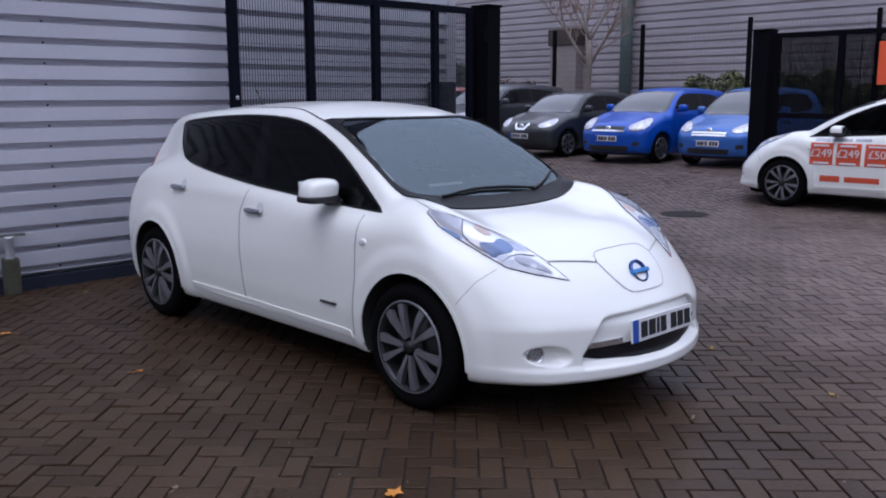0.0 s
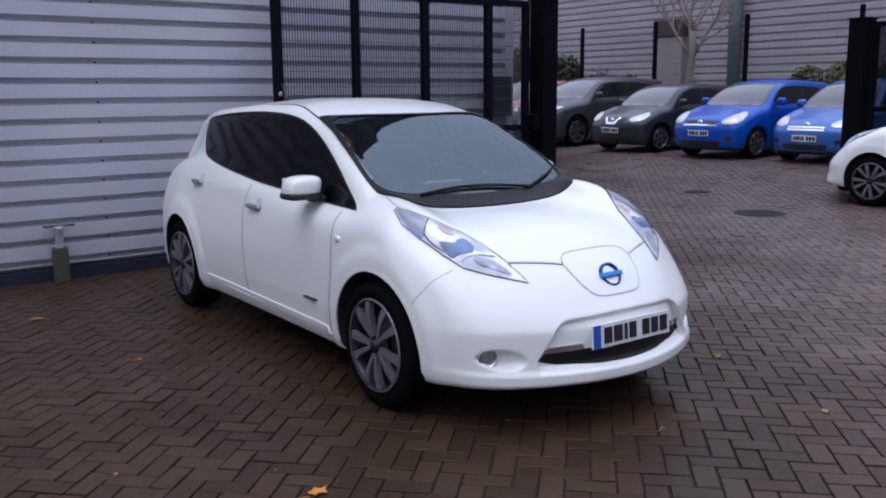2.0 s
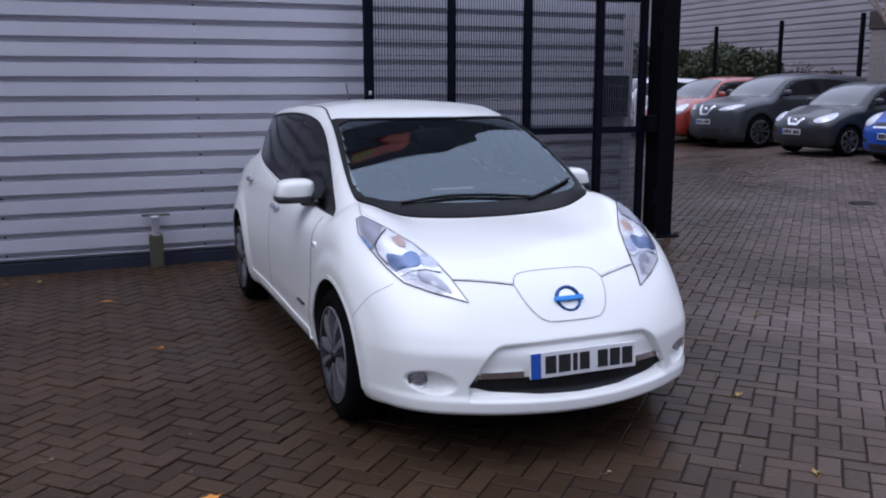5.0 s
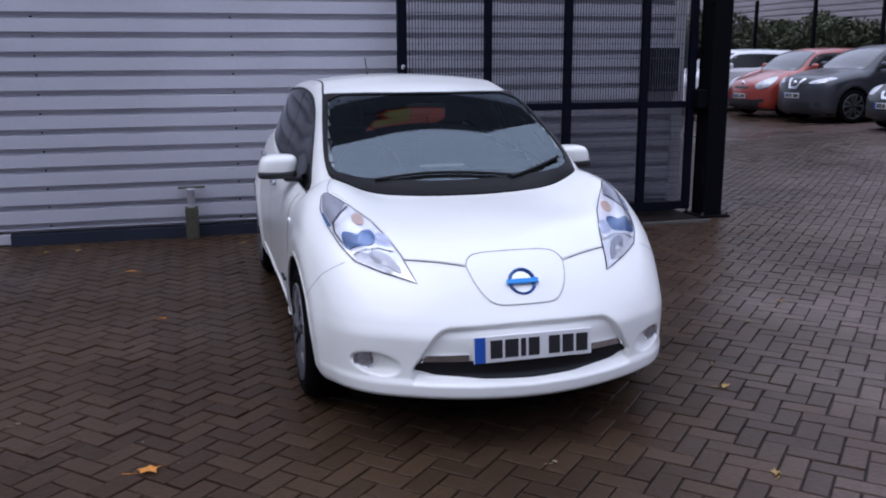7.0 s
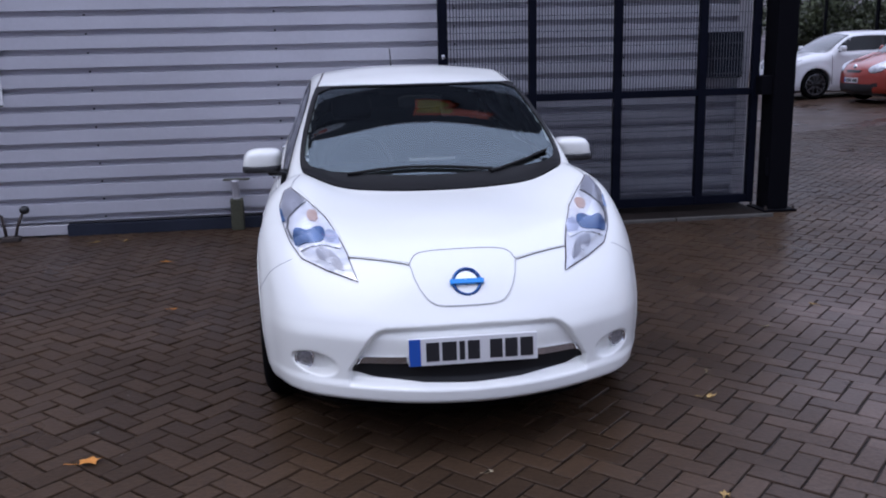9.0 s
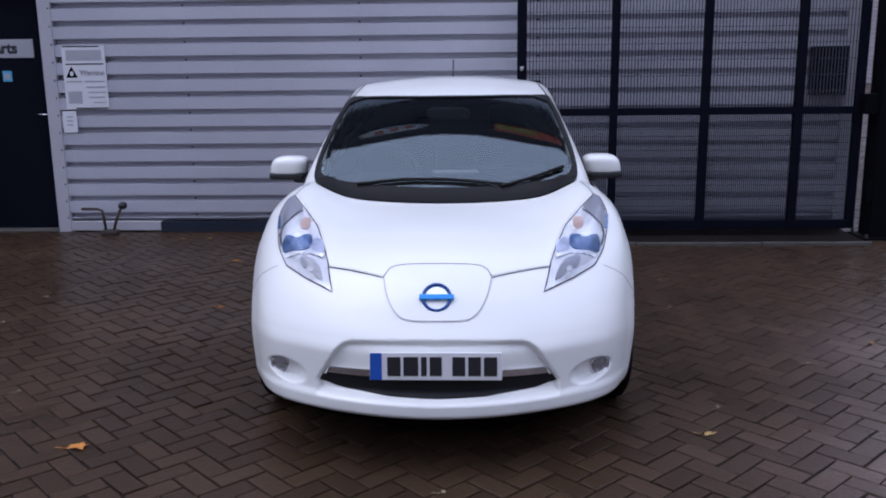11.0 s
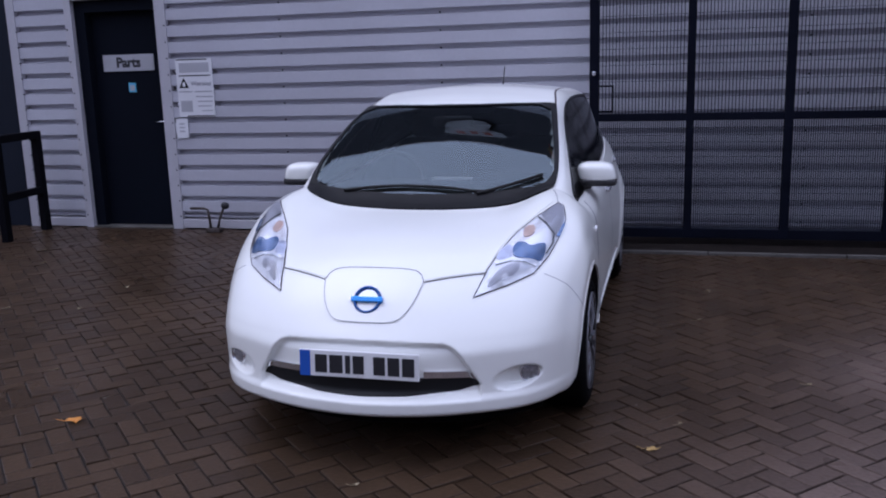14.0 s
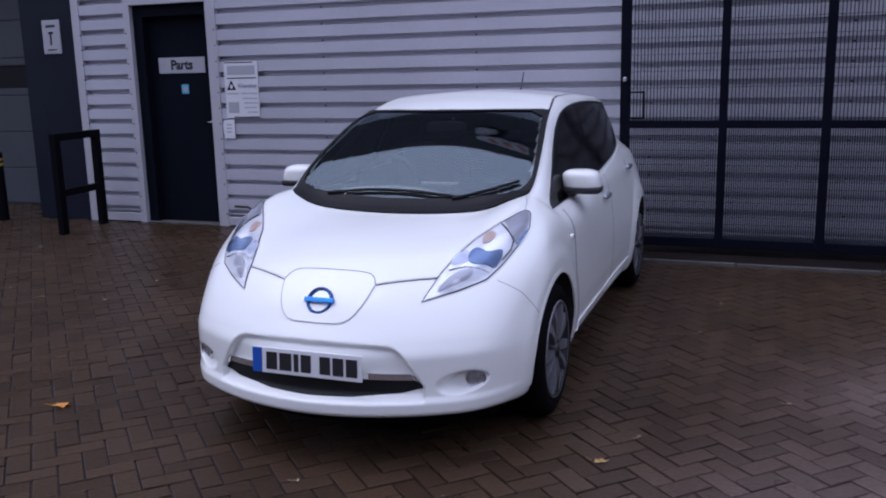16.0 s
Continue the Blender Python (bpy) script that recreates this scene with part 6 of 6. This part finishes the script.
build_car("city_car", "dark grey small hatchback parked facing the yard", facing_west(15.6, 13.57), P_DGREY, 3.82, 1.51, 0.833, 0.82, 0.99, 0.95, 1.66, 0.30, (0.75, 3.2), "seven", M_FAR_SCREEN,
          {"lamp": K_LAMP, "grille": (0.62, 0.76, 0.36), "lower": (0.22, 0.54, 0.60), "vee": True, "plate": 0.48})
build_car("sport_utility_car", "gunmetal grey sport utility car parked facing the yard", facing_west(15.6, 16.4), P_GREY, 4.64, 1.70, 0.91, 1.0, 1.15, 1.15, 1.9, 0.36, (0.92, 3.62), "twin", M_FAR_SCREEN,
          {"lamp": S_LAMP, "grille": (0.74, 0.96, 0.42), "lower": (0.32, 0.44, 0.55), "vee": True, "plate": 0.58})
build_car("compact_car", "orange-red compact people carrier parked facing the yard", facing_west(15.6, 18.4), P_RED, 4.15, 1.65, 0.89, 0.92, 1.10, 0.95, 1.62, 0.32, (0.82, 3.43), "seven", M_FAR_SCREEN,
          {"lamp": N_LAMP, "grille": (0.66, 0.72, 0.30), "lower": (0.22, 0.42, 0.66), "badge": 0.80, "plate": 0.50})
build_car("sport_utility_car", "white sport utility car parked facing the yard", facing_west(14.8, 20.95), P_WHITE, 4.5, 1.66, 0.90, 0.98, 1.12, 1.1, 1.85, 0.35, (0.90, 3.55), "twin", M_FAR_SCREEN,
          {"lamp": S_LAMP, "grille": (0.72, 0.92, 0.40), "lower": (0.32, 0.44, 0.55), "vee": True, "plate": 0.55})

# the second electric hatchback, with sale decals along its flank
hatch_two = copy_thing(hatch_car, pose(12.99, 6.65, 0.045, 0, 0, 180))
tagged(hatch_two, "white electric hatchback with orange-red price decals on its side", "car")
for u0, u1, txt in ((1.31, 1.615, "£249"), (1.66, 1.97, "£249"), (2.02, 2.33, "£50")):
    v = [(0.87, u0, 0.60), (0.87, u1, 0.60), (0.87, u1, 0.885), (0.87, u0, 0.885)]
    d = put("price_decal", HATCH, v, (1, 0, 0), M_RED_DECAL, hatch_two, "orange-red price decal", off=0.006, step=0.05, skirt=0.002)
    t = part("lettering", text_mesh(txt, 0.145, 0.0015), M_PAPER, d, "white lettering")
    t.matrix_basis = pose(0.892, (u0 + u1) / 2, 0.75, 90, 0, 90)
    for z in (0.625, 0.855):
        part("decal_bar", box_bm((0.886, u0 + 0.05, z - 0.012), (0.892, u1 - 0.05, z + 0.012)), M_PAPER, d)
for u0, u1, z, h, mt in ((1.36, 1.55, 0.92, 0.018, M_LAMP_GREY), (1.58, 1.84, 0.925, 0.018, M_LAMP_GREY), (1.88, 2.08, 0.93, 0.018, M_LAMP_GREY), (1.46, 1.72, 0.42, 0.04, M_RED_DECAL), (1.78, 2.22, 0.42, 0.035, M_RED_DECAL)):
    put("decal_bar", HATCH, [(0.87, u0, z - h), (0.87, u1, z - h), (0.87, u1, z + h), (0.87, u0, z + h)], (1, 0, 0), mt, hatch_two, off=0.006, step=0.05, skirt=0.002)

# ---- fallen leaves and grit ----
def leaf_mesh(name, size, seed):
    rng = random.Random(seed)
    pts = []
    for i in range(15):
        a = 2 * math.pi * i / 15
        r = size * (1.0 if i % 3 == 0 else 0.62) * rng.uniform(0.8, 1.1)
        pts.append((r * math.cos(a), 0.75 * r * math.sin(a), 0.004 + 0.012 * rng.random()))
    verts = [(0, 0, 0.006)] + pts + [(x, y, z - 0.0012) for x, y, z in [(0, 0, 0.006)] + pts]
    faces = [(0, 1 + i, 1 + (i + 1) % 15) for i in range(15)] + [(16, 17 + (i + 1) % 15, 17 + i) for i in range(15)]
    stem = tube([(-size * 0.9, 0, 0.006), (-size * 1.4, 0.01, 0.008), (-size * 1.8, 0.03, 0.006)], 0.0016, 5)
    return join((verts, faces), stem)


for i, (x, y, s, a, mt, lab) in enumerate(((2.498, 2.685, 0.056, 20, M_LEAF, "orange fallen maple leaf on wet paving"), (4.90, 1.972, 0.03, 80, M_LEAF_Y, "pale yellow fallen leaf on wet paving"),
                                           (5.24, 2.86, 0.035, 10, M_LEAF_Y, "yellow-brown fallen leaf on wet paving"), (6.49, 4.14, 0.03, 130, M_LEAF_Y, "yellow fallen leaf on open wet paving"),
                                           (1.447, 7.25, 0.038, 40, M_LEAF_Y, "yellow fallen leaf beside the wall"), (1.70, 7.25, 0.03, 99, M_LEAF_Y, "small yellow fallen leaf beside the wall"),
                                           (2.2, 6.3, 0.05, 160, M_LEAF, "brown fallen leaf near the wall"), (3.1, 7.2, 0.035, 75, M_LEAF_Y, "small pale fallen leaf beside the wall"),
                                           (0.13, 4.64, 0.028, 15, M_SCRAP, "pale leaf scrap on dark paving"), (0.61, 4.47, 0.024, 70, M_SCRAP, "pale leaf scrap on dark paving"),
                                           (1.16, 4.54, 0.026, 140, M_SCRAP, "pale leaf scrap on dark paving"), (1.15, 5.16, 0.022, 35, M_SCRAP, "pale leaf scrap on dark paving"),
                                           (5.58, 5.64, 0.032, 110, M_SCRAP, "pale leaf scrap by the gate"), (5.49, 4.88, 0.022, 60, M_SCRAP, "pale leaf scrap by the gate"),
                                           (6.0, 3.78, 0.018, 20, M_SCRAP, "tiny pale leaf scrap on paving"), (5.36, 3.17, 0.018, 90, M_SCRAP, "tiny pale leaf scrap on paving"),
                                           (4.09, 2.30, 0.018, 45, M_SCRAP, "tiny pale leaf scrap on paving"), (2.48, 4.9, 0.03, 10, M_LEAF, "brown fallen leaf on dark paving"),
                                           (1.90, 3.33, 0.02, 65, M_SCRAP, "tiny pale leaf scrap on paving"), (-0.6, 6.4, 0.03, 30, M_SCRAP, "pale leaf scrap near the door"),
                                           (-1.0, 6.1, 0.026, 120, M_SCRAP, "pale leaf scrap near the door"), (-0.2, 5.9, 0.022, 80, M_SCRAP, "pale leaf scrap near the door"))):
    o = tagged(part("fallen_leaf", mesh_of("fallen_leaf", *leaf_mesh("leaf", s, i)), mt), lab, "leaf", group="fallen leaves")
    o.matrix_basis = pose(x, y, 0.0015, 0, 0, a)
rng = random.Random(3)
bits = []
for _ in range(90):
    x, y = rng.uniform(-3, 10), rng.uniform(0.2, 7.0)
    s = rng.uniform(0.002, 0.006)
    bits.append(blob((x, y, s * 0.4), (s, s * rng.uniform(0.5, 1.2), s * 0.5), 0.8, 6, 4))
tagged(part("grit", mesh_of("grit", *join(*bits)), M_GRIT), "pale grit and leaf scraps scattered on paving", "grit", kind="stuff")

# ---- herringbone block paving ----
UNIT = 0.1035
pave_rng = np.random.default_rng(11)
TURN45 = math.radians(45)
ct, st = math.cos(TURN45), math.sin(TURN45)
blocks = []
for i in range(-150, 230):
    for j in range(-150, 230):
        r = (i - j) % 4
        if r == 0:
            cx, cy, ang = (i + 1.0) * UNIT, (j + 0.5) * UNIT, 0
        elif r == 3:
            cx, cy, ang = (i + 0.5) * UNIT, (j + 1.0) * UNIT, 1
        else:
            continue
        x, y = cx * ct - cy * st, cx * st + cy * ct
        if not (YARD[0][0] < x < YARD[1][0] and YARD[0][1] < y < YARD[1][1]):
            continue
        if x < 7.6 and y > 7.72 and not (x < -2.5 and y < 8.55):
            continue
        blocks.append((x, y, ang))
B = np.array(blocks)
dist = np.hypot(B[:, 0] - 3.9, B[:, 1] - 1.75)
order = np.argsort(dist)
single, rest = order[:300], order[300:]


def paver_verts(n):
    L, W, c, d = 0.0985, 0.0470, 0.0030, 0.0150
    return np.array([(-L + c, -W + c, 0), (L - c, -W + c, 0), (L - c, W - c, 0), (-L + c, W - c, 0), (-L, -W, -0.0022), (L, -W, -0.0022), (L, W, -0.0022), (-L, W, -0.0022), (-L, -W, -d), (L, -W, -d), (L, W, -d), (-L, W, -d)])


PF = [(0, 1, 2, 3)] + [(0, 4, 5, 1), (1, 5, 6, 2), (2, 6, 7, 3), (3, 7, 4, 0), (4, 8, 9, 5), (5, 9, 10, 6), (6, 10, 11, 7), (7, 11, 8, 4)]
base = paver_verts(1)
n = len(rest)
ang = TURN45 + B[rest, 2] * math.pi / 2 + pave_rng.normal(0, 0.012, n)
tz = pave_rng.normal(0, 0.0014, n)
tx, ty = pave_rng.normal(0, 0.011, n), pave_rng.normal(0, 0.011, n)
cs, sn = np.cos(ang)[:, None], np.sin(ang)[:, None]
X = base[None, :, 0] * cs - base[None, :, 1] * sn + B[rest, 0:1] + pave_rng.normal(0, 0.0011, n)[:, None]
Y = base[None, :, 0] * sn + base[None, :, 1] * cs + B[rest, 1:2] + pave_rng.normal(0, 0.0011, n)[:, None]
Z = base[None, :, 2] + tz[:, None] + base[None, :, 0] * tx[:, None] + base[None, :, 1] * ty[:, None] - 0.0006
V = np.stack([X, Y, Z + rise(B[rest, 0:1])], 2).reshape(-1, 3)
F = (np.array(PF)[None] + (np.arange(n) * 12)[:, None, None]).reshape(-1, 4)
pavement = tagged(part("pavement", mesh_of("pavement", V, F), M_PAVER), "damp brown clay block paving in herringbone pattern", "paving", kind="structure")
one = mesh_of("paver", base, PF)
one.materials.append(M_PAVER_ONE)
for k in single:
    o = new("paver", one)
    o.parent = pavement
    o.matrix_basis = pose(B[k, 0], B[k, 1], float(pave_rng.normal(0, 0.0011)) - 0.0006, float(pave_rng.normal(0, 0.55)), float(pave_rng.normal(0, 0.55)), 45 + 90 * B[k, 2] + float(pave_rng.normal(0, 0.5)))
